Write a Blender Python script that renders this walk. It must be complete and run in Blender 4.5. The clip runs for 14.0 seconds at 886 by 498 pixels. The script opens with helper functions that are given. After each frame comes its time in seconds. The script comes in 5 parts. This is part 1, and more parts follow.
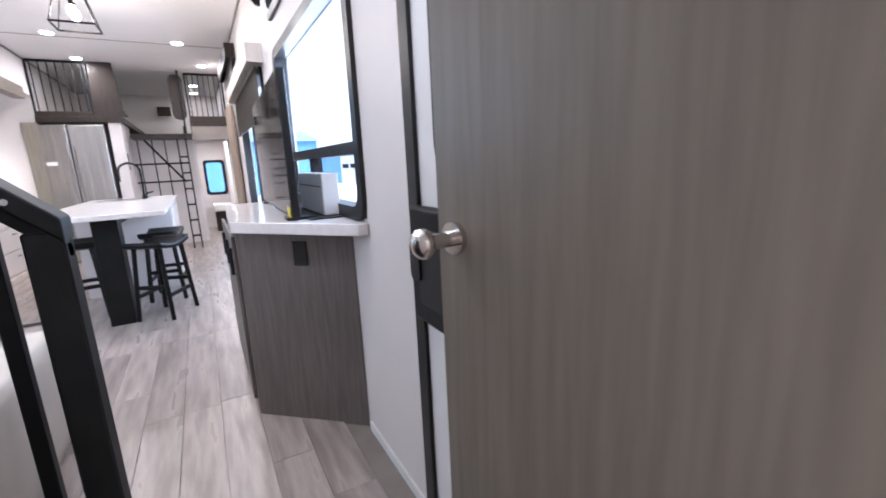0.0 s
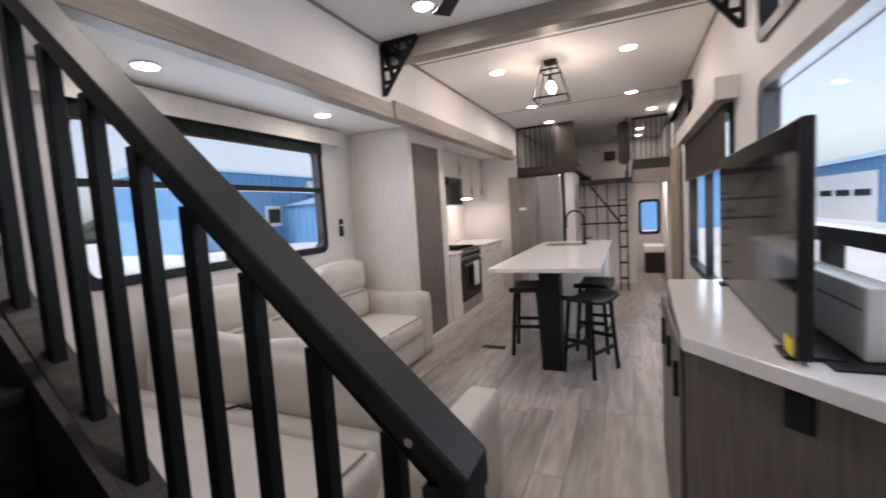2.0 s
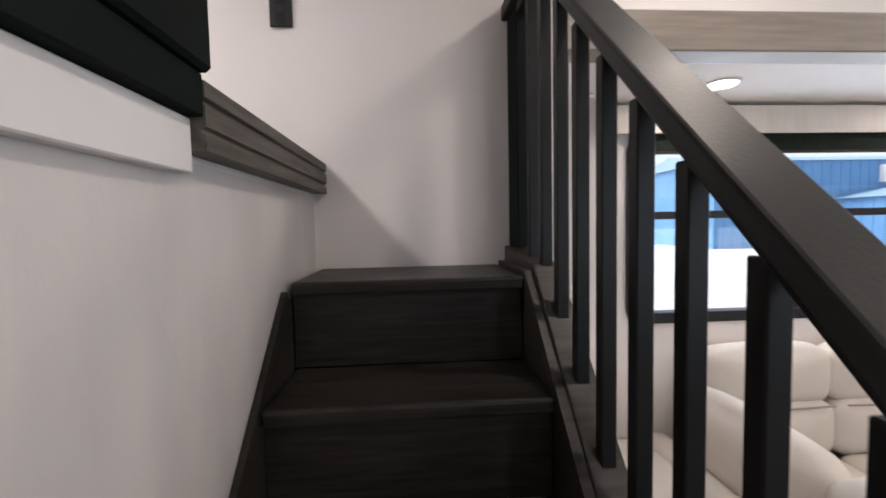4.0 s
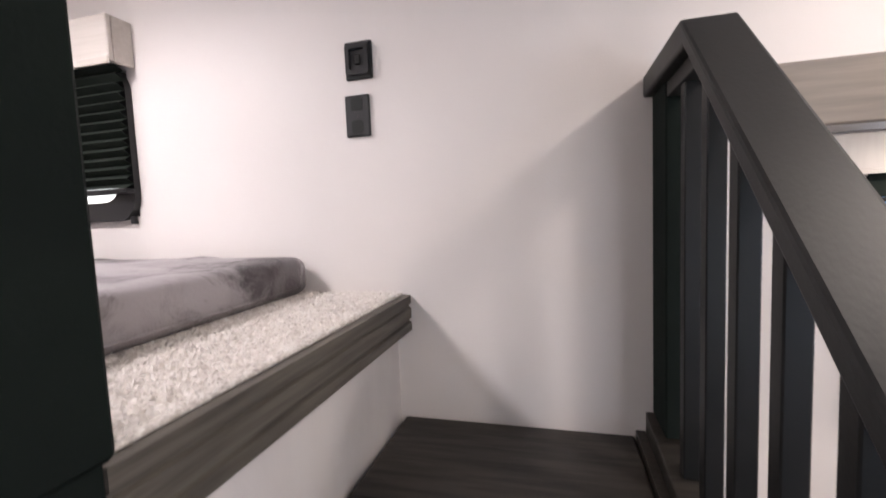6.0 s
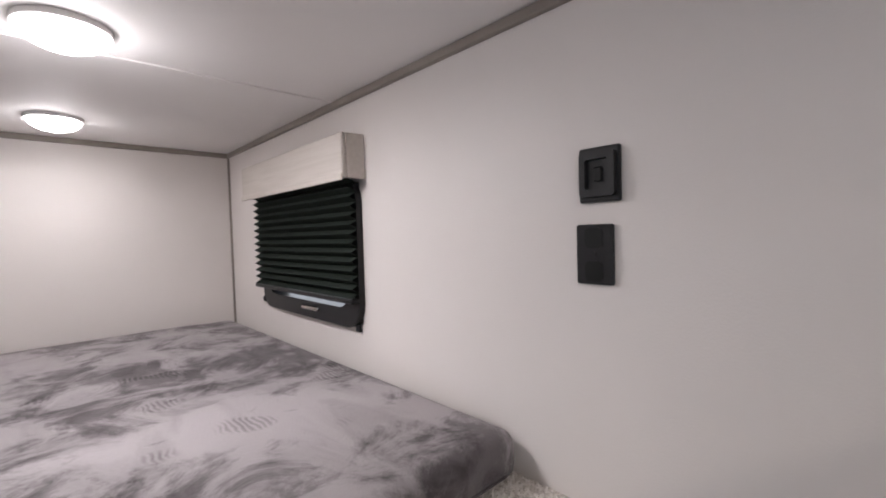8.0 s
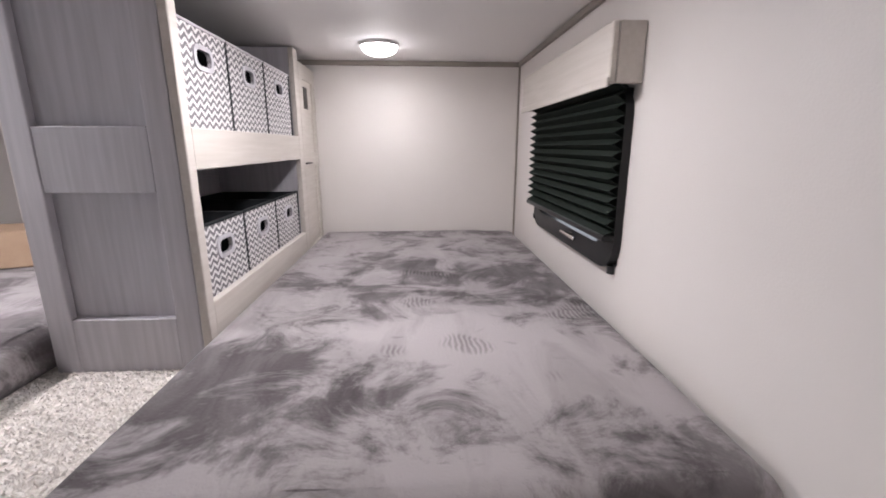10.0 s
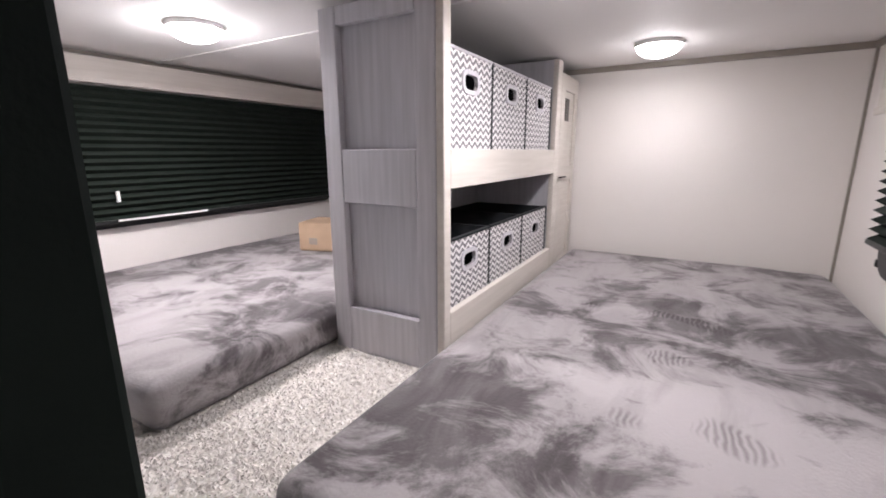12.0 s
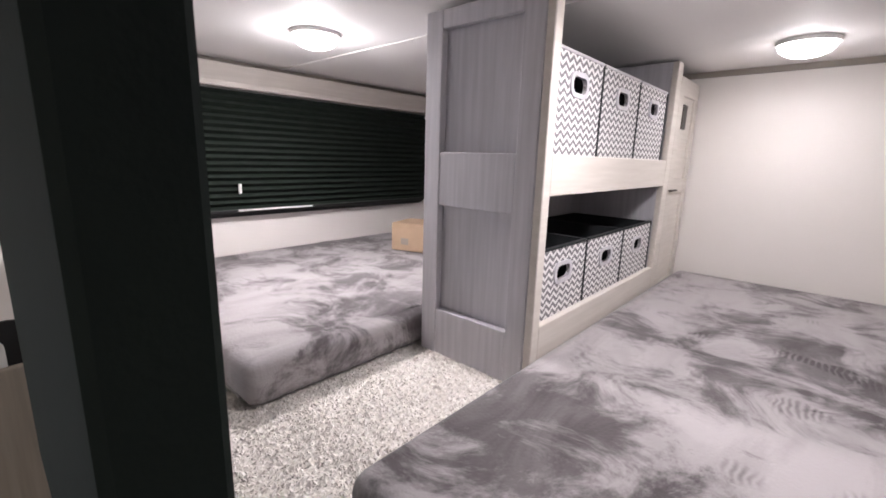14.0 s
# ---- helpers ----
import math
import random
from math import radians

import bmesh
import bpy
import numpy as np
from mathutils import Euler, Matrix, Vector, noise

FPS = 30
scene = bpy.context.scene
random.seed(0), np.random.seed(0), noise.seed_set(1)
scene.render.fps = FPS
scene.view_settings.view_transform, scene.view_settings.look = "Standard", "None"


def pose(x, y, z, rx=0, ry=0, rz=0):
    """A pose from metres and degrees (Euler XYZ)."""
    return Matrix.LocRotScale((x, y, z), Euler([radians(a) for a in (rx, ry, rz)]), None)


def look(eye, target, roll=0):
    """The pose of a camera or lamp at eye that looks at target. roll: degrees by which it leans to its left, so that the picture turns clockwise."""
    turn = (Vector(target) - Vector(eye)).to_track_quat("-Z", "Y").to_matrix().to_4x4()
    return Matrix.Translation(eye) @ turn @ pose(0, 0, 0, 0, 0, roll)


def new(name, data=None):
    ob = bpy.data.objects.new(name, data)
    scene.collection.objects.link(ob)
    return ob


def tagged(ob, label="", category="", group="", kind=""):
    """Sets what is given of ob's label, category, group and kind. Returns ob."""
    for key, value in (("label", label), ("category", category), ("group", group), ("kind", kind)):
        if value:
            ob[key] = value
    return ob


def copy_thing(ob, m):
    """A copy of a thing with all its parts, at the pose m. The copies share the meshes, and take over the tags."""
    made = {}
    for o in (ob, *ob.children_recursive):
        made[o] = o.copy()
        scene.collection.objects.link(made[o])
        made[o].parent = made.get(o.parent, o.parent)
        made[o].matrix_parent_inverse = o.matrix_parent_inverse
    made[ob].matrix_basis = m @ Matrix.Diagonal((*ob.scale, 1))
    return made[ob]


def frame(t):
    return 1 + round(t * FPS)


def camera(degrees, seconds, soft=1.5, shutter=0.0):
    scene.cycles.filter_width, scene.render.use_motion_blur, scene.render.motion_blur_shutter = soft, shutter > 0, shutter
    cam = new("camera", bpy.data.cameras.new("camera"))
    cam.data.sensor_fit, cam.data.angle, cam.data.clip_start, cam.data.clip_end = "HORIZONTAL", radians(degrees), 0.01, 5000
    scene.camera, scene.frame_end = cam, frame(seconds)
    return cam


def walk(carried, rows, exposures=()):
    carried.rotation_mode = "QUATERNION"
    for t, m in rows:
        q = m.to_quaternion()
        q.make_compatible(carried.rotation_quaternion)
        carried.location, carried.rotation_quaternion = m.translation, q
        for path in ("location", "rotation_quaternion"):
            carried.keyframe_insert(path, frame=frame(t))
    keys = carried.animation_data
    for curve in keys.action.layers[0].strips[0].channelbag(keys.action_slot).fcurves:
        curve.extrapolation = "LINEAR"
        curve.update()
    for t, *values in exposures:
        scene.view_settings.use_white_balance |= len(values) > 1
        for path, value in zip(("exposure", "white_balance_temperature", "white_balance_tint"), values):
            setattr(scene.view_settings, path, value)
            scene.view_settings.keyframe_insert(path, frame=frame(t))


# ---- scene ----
cam = camera(92.1, 14.0, soft=1.7, shutter=0.25)
PATH = [
    (0, (0.030, 0.436, 1.285), (0.976, 2.150, 0.875), -2.7),
    (0.5, (0.059, 0.63, 1.317), (0.744, 2.479, 0.981), -4.3),
    (1, (0.075, 0.808, 1.362), (0.357, 2.779, 1.177), -4.6),
    (1.5, (0.053, 0.954, 1.473), (-0.172, 2.938, 1.348), -4.0),
    (2, (-0.029, 1.032, 1.505), (-0.835, 2.854, 1.335), -3.6),
    (2.5, (-0.17, 1.144, 1.621), (-1.484, 2.643, 1.462), -0.9),
    (3, (-0.261, 1.114, 1.693), (-1.913, 2.236, 1.59), -2.3),
    (3.5, (-0.381, 1.129, 1.73), (-2.291, 1.713, 1.644), -1.9),
    (6, (-0.815, 1.261, 2.162), (-2.738, 0.736, 2.002), -2.4),
    (6.5, (-0.882, 1.208, 2.289), (-2.778, 0.578, 2.181), -2.8),
    (7, (-0.943, 1.177, 2.309), (-2.747, 0.321, 2.19), -2.9),
    (7.5, (-1.062, 1.15, 2.351), (-2.592, -0.137, 2.292), -2.0),
    (8, (-1.135, 1.132, 2.458), (-2.503, -0.326, 2.387), -1.6),
    (8.5, (-1.189, 1.123, 2.455), (-2.226, -0.572, 2.225), -0.8),
    (11, (-1.371, 0.99, 2.52), (-0.97, -0.905, 2.021), 0.7),
    (11.5, (-1.342, 0.968, 2.528), (-0.652, -0.855, 2.079), 0.7),
    (12, (-1.331, 0.944, 2.52), (-0.352, -0.743, 2.077), -0.2),
    (12.5, (-1.348, 0.924, 2.512), (-0.207, -0.668, 2.094), -0.6),
    (13, (-1.342, 0.914, 2.508), (-0.089, -0.601, 2.11), 0.1),
    (13.5, (-1.325, 0.912, 2.502), (-0.034, -0.571, 2.095), 0.9),
    (14, (-1.305, 0.929, 2.513), (0.001, -0.527, 2.095), 1.7),
]
walk(cam, [(t, look(*r)) for t, *r in PATH],
     [(0, 0.9, 5500, 14), (0.5, 0.75, 5550, 13), (1, 0.35, 5700, 13), (1.5, -0.05, 6050, 14), (2, -0.15, 6250, 16), (2.5, -0.35, 6700, 18), (3, -0.5, 6650, 15), (3.5, -0.1, 6600, 14),
      (6, 0.62, 6500, 17), (6.5, 0.55, 6500, 17), (7, 0.52, 6500, 17), (7.5, 0.30, 6450, 15), (8, -0.08, 6400, 14), (8.5, -0.10, 6350, 14), (11, 0.08, 6350, 14), (14, 0.18, 6400, 14)])

# ---- light ----
world = bpy.data.worlds.new("sky")
scene.world = world
world.use_nodes = True
wn = world.node_tree.nodes
sky = wn.new("ShaderNodeTexSky")
sky.sky_type, sky.sun_disc = "NISHITA", False
sky.sun_elevation, sky.sun_rotation = radians(50), radians(200)
sky.air_density, sky.dust_density, sky.ozone_density = 1.0, 2.2, 1.0
haze = wn.new("ShaderNodeHueSaturation")
haze.inputs["Saturation"].default_value, haze.inputs["Value"].default_value = 0.42, 1.5
world.node_tree.links.new(sky.outputs["Color"], haze.inputs["Color"])
world.node_tree.links.new(haze.outputs["Color"], wn["Background"].inputs["Color"])
wn["Background"].inputs["Strength"].default_value = 0.15
sun = new("sun", bpy.data.lights.new("sun", "SUN"))
sun.data.energy, sun.data.angle, sun.data.color = 3.2, radians(15), (1, 0.96, 0.9)
sun.matrix_world = look((0, 0, 30), (6, 16, 0))

CEIL = 2.875
XL, XR = -1.82, 0.60
WARM, COOL = (1.0, 0.90, 0.80), (0.80, 0.90, 1.0)


def lamp(x, y, z, watts, color=WARM, size=0.14):
    ob = new("lamp_light", bpy.data.lights.new("lamp_light", "AREA"))
    ob.data.shape, ob.data.size, ob.data.energy, ob.data.color = "DISK", size, watts, color
    ob.data.spread = radians(175)
    ob.location = (x, y, z)
    return ob


def window_light(eye, target, w, h, watts):
    ob = new("window_light", bpy.data.lights.new("window_light", "AREA"))
    ob.data.shape, ob.data.size, ob.data.size_y = "RECTANGLE", w, h
    ob.data.energy, ob.data.color = watts, COOL
    ob.matrix_world = look(eye, target)


window_light((XR + 0.09, 2.92, 1.70), (-1, 2.92, 1.5), 1.5, 0.6, 16)
window_light((-2.93, 3.55, 1.75), (0, 3.55, 1.5), 1.9, 0.8, 13)
window_light((XR + 0.09, 5.5, 1.30), (-1, 5.5, 1.0), 1.8, 0.7, 14)


# ---- materials ----
def mat(name, a, b=None, rough=0.5, metal=0.0, scale=6.0, stretch=(1, 1, 1), bump=0.05, fine=90.0, vary=0.0, detail=6.0, sheen=0.0, distort=0.0, lo=0.35, hi=0.65, grit=0.5, spec=0.5):
    """Two colours mixed by stretched noise, with a fine grain in bump and roughness."""
    m = bpy.data.materials.new(name)
    m.use_nodes = True
    n, l = m.node_tree.nodes, m.node_tree.links
    p = n["Principled BSDF"]
    b = b or tuple(c * 0.9 for c in a)
    geo = n.new("ShaderNodeNewGeometry")
    mp = n.new("ShaderNodeMapping")
    mp.inputs["Scale"].default_value = stretch
    l.new(geo.outputs["Position"], mp.inputs["Vector"])
    vec = mp.outputs["Vector"]
    if vary:
        inf = n.new("ShaderNodeObjectInfo")
        ad = n.new("ShaderNodeVectorMath")
        ad.operation = "MULTIPLY_ADD"
        ad.inputs[1].default_value = (1, 1, 1)
        sc = n.new("ShaderNodeVectorMath")
        sc.operation = "SCALE"
        sc.inputs["Scale"].default_value = 37.0
        cb = n.new("ShaderNodeCombineXYZ")
        for k in range(3):
            l.new(inf.outputs["Random"], cb.inputs[k])
        l.new(cb.outputs[0], sc.inputs[0])
        l.new(vec, ad.inputs[0])
        l.new(sc.outputs[0], ad.inputs[2])
        vec = ad.outputs[0]
    t1 = n.new("ShaderNodeTexNoise")
    t1.inputs["Scale"].default_value, t1.inputs["Detail"].default_value = scale, detail
    t1.inputs["Distortion"].default_value = distort
    t1.inputs["Roughness"].default_value = grit
    l.new(vec, t1.inputs["Vector"])
    ramp = n.new("ShaderNodeMapRange")
    ramp.inputs["From Min"].default_value, ramp.inputs["From Max"].default_value = lo, hi
    l.new(t1.outputs["Fac"], ramp.inputs["Value"])
    mix = n.new("ShaderNodeMix")
    mix.data_type = "RGBA"
    mix.inputs["A"].default_value, mix.inputs["B"].default_value = (*a, 1), (*b, 1)
    l.new(ramp.outputs["Result"], mix.inputs["Factor"])
    col = mix.outputs["Result"]
    if vary:
        hs = n.new("ShaderNodeHueSaturation")
        mr = n.new("ShaderNodeMapRange")
        mr.inputs["To Min"].default_value, mr.inputs["To Max"].default_value = 1 - vary, 1 + vary
        l.new(inf.outputs["Random"], mr.inputs["Value"])
        l.new(mr.outputs["Result"], hs.inputs["Value"])
        l.new(col, hs.inputs["Color"])
        col = hs.outputs["Color"]
    l.new(col, p.inputs["Base Color"])
    t2 = n.new("ShaderNodeTexNoise")
    t2.inputs["Scale"].default_value, t2.inputs["Detail"].default_value = fine, 3.0
    l.new(mp.outputs["Vector"], t2.inputs["Vector"])
    rr = n.new("ShaderNodeMapRange")
    rr.inputs["To Min"].default_value, rr.inputs["To Max"].default_value = max(0.02, rough - 0.08), min(1.0, rough + 0.08)
    l.new(t1.outputs["Fac"], rr.inputs["Value"])
    l.new(rr.outputs["Result"], p.inputs["Roughness"])
    p.inputs["Metallic"].default_value = metal
    p.inputs["Specular IOR Level"].default_value = spec
    if sheen:
        p.inputs["Sheen Weight"].default_value = sheen
        p.inputs["Sheen Roughness"].default_value = 0.4
    if bump:
        bp = n.new("ShaderNodeBump")
        bp.inputs["Strength"].default_value, bp.inputs["Distance"].default_value = bump, 0.01
        l.new(t2.outputs["Fac"], bp.inputs["Height"])
        l.new(bp.outputs["Normal"], p.inputs["Normal"])
    return m


def glow(name, color, strength):
    m = bpy.data.materials.new(name)
    m.use_nodes = True
    p = m.node_tree.nodes["Principled BSDF"]
    p.inputs["Base Color"].default_value = (0.8, 0.8, 0.8, 1)
    p.inputs["Emission Color"].default_value = (*color, 1)
    p.inputs["Emission Strength"].default_value = strength
    return m


def glass(name, tint=(0.95, 0.98, 1.0)):
    m = bpy.data.materials.new(name)
    m.use_nodes = True
    n, l = m.node_tree.nodes, m.node_tree.links
    tr, gl, mx = n.new("ShaderNodeBsdfTransparent"), n.new("ShaderNodeBsdfGlossy"), n.new("ShaderNodeMixShader")
    tr.inputs["Color"].default_value = (*tint, 1)
    gl.inputs["Roughness"].default_value = 0.02
    mx.inputs[0].default_value = 0.03
    l.new(tr.outputs[0], mx.inputs[1])
    l.new(gl.outputs[0], mx.inputs[2])
    l.new(mx.outputs[0], n["Material Output"].inputs["Surface"])
    return m


def chevron(name):
    """White zigzag on grey, running across a bin's front."""
    m = bpy.data.materials.new(name)
    m.use_nodes = True
    n, l = m.node_tree.nodes, m.node_tree.links
    p = n["Principled BSDF"]
    p.inputs["Roughness"].default_value = 0.85
    geo, sep = n.new("ShaderNodeNewGeometry"), n.new("ShaderNodeSeparateXYZ")
    l.new(geo.outputs["Position"], sep.inputs[0])

    def op(kind, a, b):
        o = n.new("ShaderNodeMath")
        o.operation = kind
        for k, v in enumerate((a, b)):
            if isinstance(v, (int, float)):
                o.inputs[k].default_value = v
            else:
                l.new(v, o.inputs[k])
        return o.outputs[0]

    along = op("ADD", op("ADD", sep.outputs["Y"], sep.outputs["X"]), 20.0)
    zig = op("PINGPONG", along, 0.0170)
    wave = op("PINGPONG", op("ADD", op("ADD", sep.outputs["Z"], op("MULTIPLY", zig, 0.80)), 5.0), 0.0092)
    step = op("GREATER_THAN", wave, 0.0048)
    mix = n.new("ShaderNodeMix")
    mix.data_type = "RGBA"
    mix.inputs["A"].default_value, mix.inputs["B"].default_value = (0.17, 0.16, 0.17, 1), (0.70, 0.68, 0.68, 1)
    l.new(step, mix.inputs["Factor"])
    l.new(mix.outputs["Result"], p.inputs["Base Color"])
    return m


def velvet(name):
    """Crushed grey velvet: pale nap, darker brushed patches with torn edges, fine smears and short combed ridges."""
    m = bpy.data.materials.new(name)
    m.use_nodes = True
    n, l = m.node_tree.nodes, m.node_tree.links
    p = n["Principled BSDF"]
    geo = n.new("ShaderNodeNewGeometry")

    def noise_at(scale, detail, rough, distort, stretch=(1, 1, 1), turn=0.0):
        mp = n.new("ShaderNodeMapping")
        mp.inputs["Scale"].default_value = stretch
        mp.inputs["Rotation"].default_value = (0, 0, turn)
        l.new(geo.outputs["Position"], mp.inputs["Vector"])
        t = n.new("ShaderNodeTexNoise")
        t.inputs["Scale"].default_value, t.inputs["Detail"].default_value = scale, detail
        t.inputs["Roughness"].default_value, t.inputs["Distortion"].default_value = rough, distort
        l.new(mp.outputs["Vector"], t.inputs["Vector"])
        return t.outputs["Fac"]

    def math_op(kind, a, b):
        o = n.new("ShaderNodeMath")
        o.operation = kind
        for k, v in enumerate((a, b)):
            if isinstance(v, (int, float)):
                o.inputs[k].default_value = v
            else:
                l.new(v, o.inputs[k])
        return o.outputs[0]

    def span(v, lo, hi, kind="SMOOTHSTEP"):
        r = n.new("ShaderNodeMapRange")
        r.interpolation_type = kind
        r.inputs["From Min"].default_value, r.inputs["From Max"].default_value = lo, hi
        l.new(v, r.inputs["Value"])
        return r.outputs["Result"]

    broad = noise_at(1.9, 2.0, 0.5, 0.3)
    torn = noise_at(5.6, 12.0, 0.72, 0.6, (1, 1.15, 1))
    smear = noise_at(9.0, 6.0, 0.6, 0.8, (1.0, 0.35, 1), 0.9)
    patch = span(math_op("ADD", math_op("MULTIPLY", torn, 0.75), math_op("MULTIPLY", broad, 0.45)), 0.520, 0.655)
    streak = span(smear, 0.30, 0.66)
    ridge = n.new("ShaderNodeTexWave")
    ridge.inputs["Scale"].default_value, ridge.inputs["Distortion"].default_value = 26.0, 5.0
    ridge.inputs["Detail"].default_value = 1.5
    l.new(geo.outputs["Position"], ridge.inputs["Vector"])
    comb = math_op("MULTIPLY", ridge.outputs["Fac"], span(noise_at(3.7, 1.0, 0.4, 0.0), 0.685, 0.72))
    pale = math_op("ADD", math_op("MULTIPLY", patch, 0.78), math_op("MULTIPLY", streak, 0.30))
    pale = math_op("SUBTRACT", pale, math_op("MULTIPLY", comb, 0.45))
    mix = n.new("ShaderNodeMix")
    mix.data_type = "RGBA"
    mix.clamp_factor = True
    mix.inputs["A"].default_value, mix.inputs["B"].default_value = (0.070, 0.061, 0.064, 1), (0.350, 0.322, 0.330, 1)
    l.new(pale, mix.inputs["Factor"])
    l.new(mix.outputs["Result"], p.inputs["Base Color"])
    p.inputs["Roughness"].default_value = 0.9
    p.inputs["Specular IOR Level"].default_value = 0.1
    p.inputs["Sheen Weight"].default_value, p.inputs["Sheen Roughness"].default_value = 0.2, 0.4
    bump = n.new("ShaderNodeBump")
    bump.inputs["Strength"].default_value, bump.inputs["Distance"].default_value = 0.35, 0.012
    l.new(math_op("ADD", pale, math_op("MULTIPLY", noise_at(160.0, 3.0, 0.6, 0.0), 0.35)), bump.inputs["Height"])
    l.new(bump.outputs["Normal"], p.inputs["Normal"])
    return m


WALL = mat("wall_panel", (0.73, 0.69, 0.665), (0.70, 0.66, 0.635), 0.55, scale=2.0, bump=0.06, fine=260, stretch=(1, 1, 1))
STAIRWALL = mat("stair_wall_panel", (0.68, 0.65, 0.63), (0.60, 0.57, 0.56), 0.5, scale=7, stretch=(1, 1, 0.35), bump=0.05, fine=200)
CEILM = mat("ceiling_panel", (0.80, 0.78, 0.77), (0.77, 0.75, 0.74), 0.6, scale=1.5, bump=0.05, fine=300)
CREAM = mat("cream_cabinet", (0.72, 0.66, 0.60), (0.67, 0.61, 0.55), 0.45, scale=5, stretch=(8, 8, 1), bump=0.03)
WHITECAB = mat("white_cabinet", (0.74, 0.70, 0.69), (0.70, 0.67, 0.66), 0.4, scale=3, bump=0.02)
GREYWOOD = mat("grey_wood", (0.165, 0.142, 0.128), (0.120, 0.102, 0.092), 0.42, scale=5, stretch=(14, 14, 0.8), bump=0.06, fine=60)
GREYDOOR = mat("grey_door_wood", (0.27, 0.236, 0.196), (0.215, 0.187, 0.156), 0.38, scale=4, stretch=(12, 12, 0.7), bump=0.05, fine=60)
DRIFT = mat("driftwood_panel", (0.54, 0.52, 0.555), (0.46, 0.445, 0.475), 0.5, scale=5, stretch=(16, 16, 0.8), bump=0.05, fine=70)
DRIFTLIGHT = mat("pale_driftwood", (0.60, 0.555, 0.51), (0.55, 0.505, 0.46), 0.5, scale=5, stretch=(16, 1, 16), bump=0.05, fine=70)
BEAMWOOD = mat("beam_wood", (0.25, 0.212, 0.178), (0.19, 0.160, 0.134), 0.4, scale=4, stretch=(1, 1, 14), bump=0.05, fine=60)
DARKWOOD = mat("dark_stair_wood", (0.036, 0.031, 0.026), (0.015, 0.0132, 0.0115), 0.42, scale=6, stretch=(14, 1, 14), bump=0.07, fine=60, spec=0.3)
FASCIA = mat("fascia_wood", (0.110, 0.098, 0.082), (0.062, 0.055, 0.047), 0.5, scale=6, stretch=(1, 12, 14), bump=0.08, fine=60, spec=0.3)
BLACK = mat("black_metal", (0.009, 0.0095, 0.0095), (0.013, 0.013, 0.013), 0.42, scale=8, bump=0.03, fine=200, spec=0.18)
RAILM = mat("charcoal_rail", (0.012, 0.0125, 0.0125), (0.019, 0.019, 0.0185), 0.5, scale=10, bump=0.05, fine=180, spec=0.3)
DARKPANEL = mat("dark_green_black_panel", (0.007, 0.010, 0.009), (0.010, 0.014, 0.012), 0.85, scale=5, bump=0.05, fine=150, spec=0.08)
PLASTIC = mat("black_plastic", (0.015, 0.015, 0.016), (0.02, 0.02, 0.021), 0.35, scale=12, bump=0.0, spec=0.25)
STONE = mat("white_counter", (0.82, 0.79, 0.77), (0.76, 0.73, 0.71), 0.16, scale=30, bump=0.0)
SOFA = mat("cream_leather", (0.60, 0.555, 0.50), (0.55, 0.505, 0.45), 0.55, scale=4, bump=0.12, fine=140)
STEEL = mat("brushed_steel", (0.66, 0.64, 0.62), (0.50, 0.48, 0.47), 0.24, metal=1.0, scale=3, stretch=(6, 6, 0.3), bump=0.0)
NICKEL = mat("nickel", (0.72, 0.68, 0.64), (0.66, 0.62, 0.58), 0.16, metal=1.0, bump=0.0)
TVGLASS = mat("screen_black", (0.006, 0.006, 0.007), (0.008, 0.008, 0.009), 0.06, bump=0.0)
BLIND = mat("dark_pleated_fabric", (0.016, 0.022, 0.018), (0.022, 0.028, 0.024), 0.8, scale=20, bump=0.06, spec=0.1)
BROWN = mat("dark_brown_board", (0.036, 0.027, 0.022), (0.022, 0.017, 0.014), 0.4, scale=5, stretch=(10, 10, 1), bump=0.05, spec=0.3)
VELVET = velvet("grey_velvet")
CARPET = mat("pale_carpet", (0.80, 0.76, 0.72), (0.5, 0.46, 0.42), 0.95, scale=120, bump=0.5, fine=220, lo=0.3, hi=0.62)
TUFT = mat("carpet_yarn", (0.88, 0.85, 0.82), (0.62, 0.58, 0.54), 0.95, scale=70, bump=0.0, lo=0.3, hi=0.7)
PLANK = mat("vinyl_plank", (0.42, 0.365, 0.335), (0.25, 0.21, 0.19), 0.30, scale=3, stretch=(6, 0.7, 4), bump=0.04, fine=30, vary=0.18)
TRIM = mat("taupe_trim", (0.26, 0.23, 0.20), (0.22, 0.19, 0.17), 0.5, bump=0.02)
CARD = mat("cardboard", (0.40, 0.28, 0.19), (0.34, 0.235, 0.16), 0.8, scale=12, bump=0.05)
BINDARK = mat("bin_lining", (0.030, 0.032, 0.034), (0.022, 0.024, 0.026), 0.85, scale=20, bump=0.05, spec=0.1)
BLUE = mat("blue_metal_siding", (0.14, 0.32, 0.56), (0.12, 0.29, 0.52), 0.5, scale=0.4, bump=0.0)
BLUEROOF = mat("pale_blue_roof", (0.30, 0.44, 0.56), (0.26, 0.40, 0.52), 0.5, scale=0.4, bump=0.0)
CONCRETE = mat("pale_gravel_ground", (0.62, 0.60, 0.59), (0.54, 0.52, 0.51), 0.9, scale=0.5, bump=0.1, fine=8)
WHITEP = mat("white_paint", (0.78, 0.77, 0.76), (0.74, 0.73, 0.72), 0.5, bump=0.0)
YELLOW = mat("yellow_tag", (0.75, 0.6, 0.02), bump=0.0)
TREES = mat("far_foliage", (0.07, 0.08, 0.06), (0.04, 0.05, 0.04), 0.9, scale=0.6, bump=0.0)
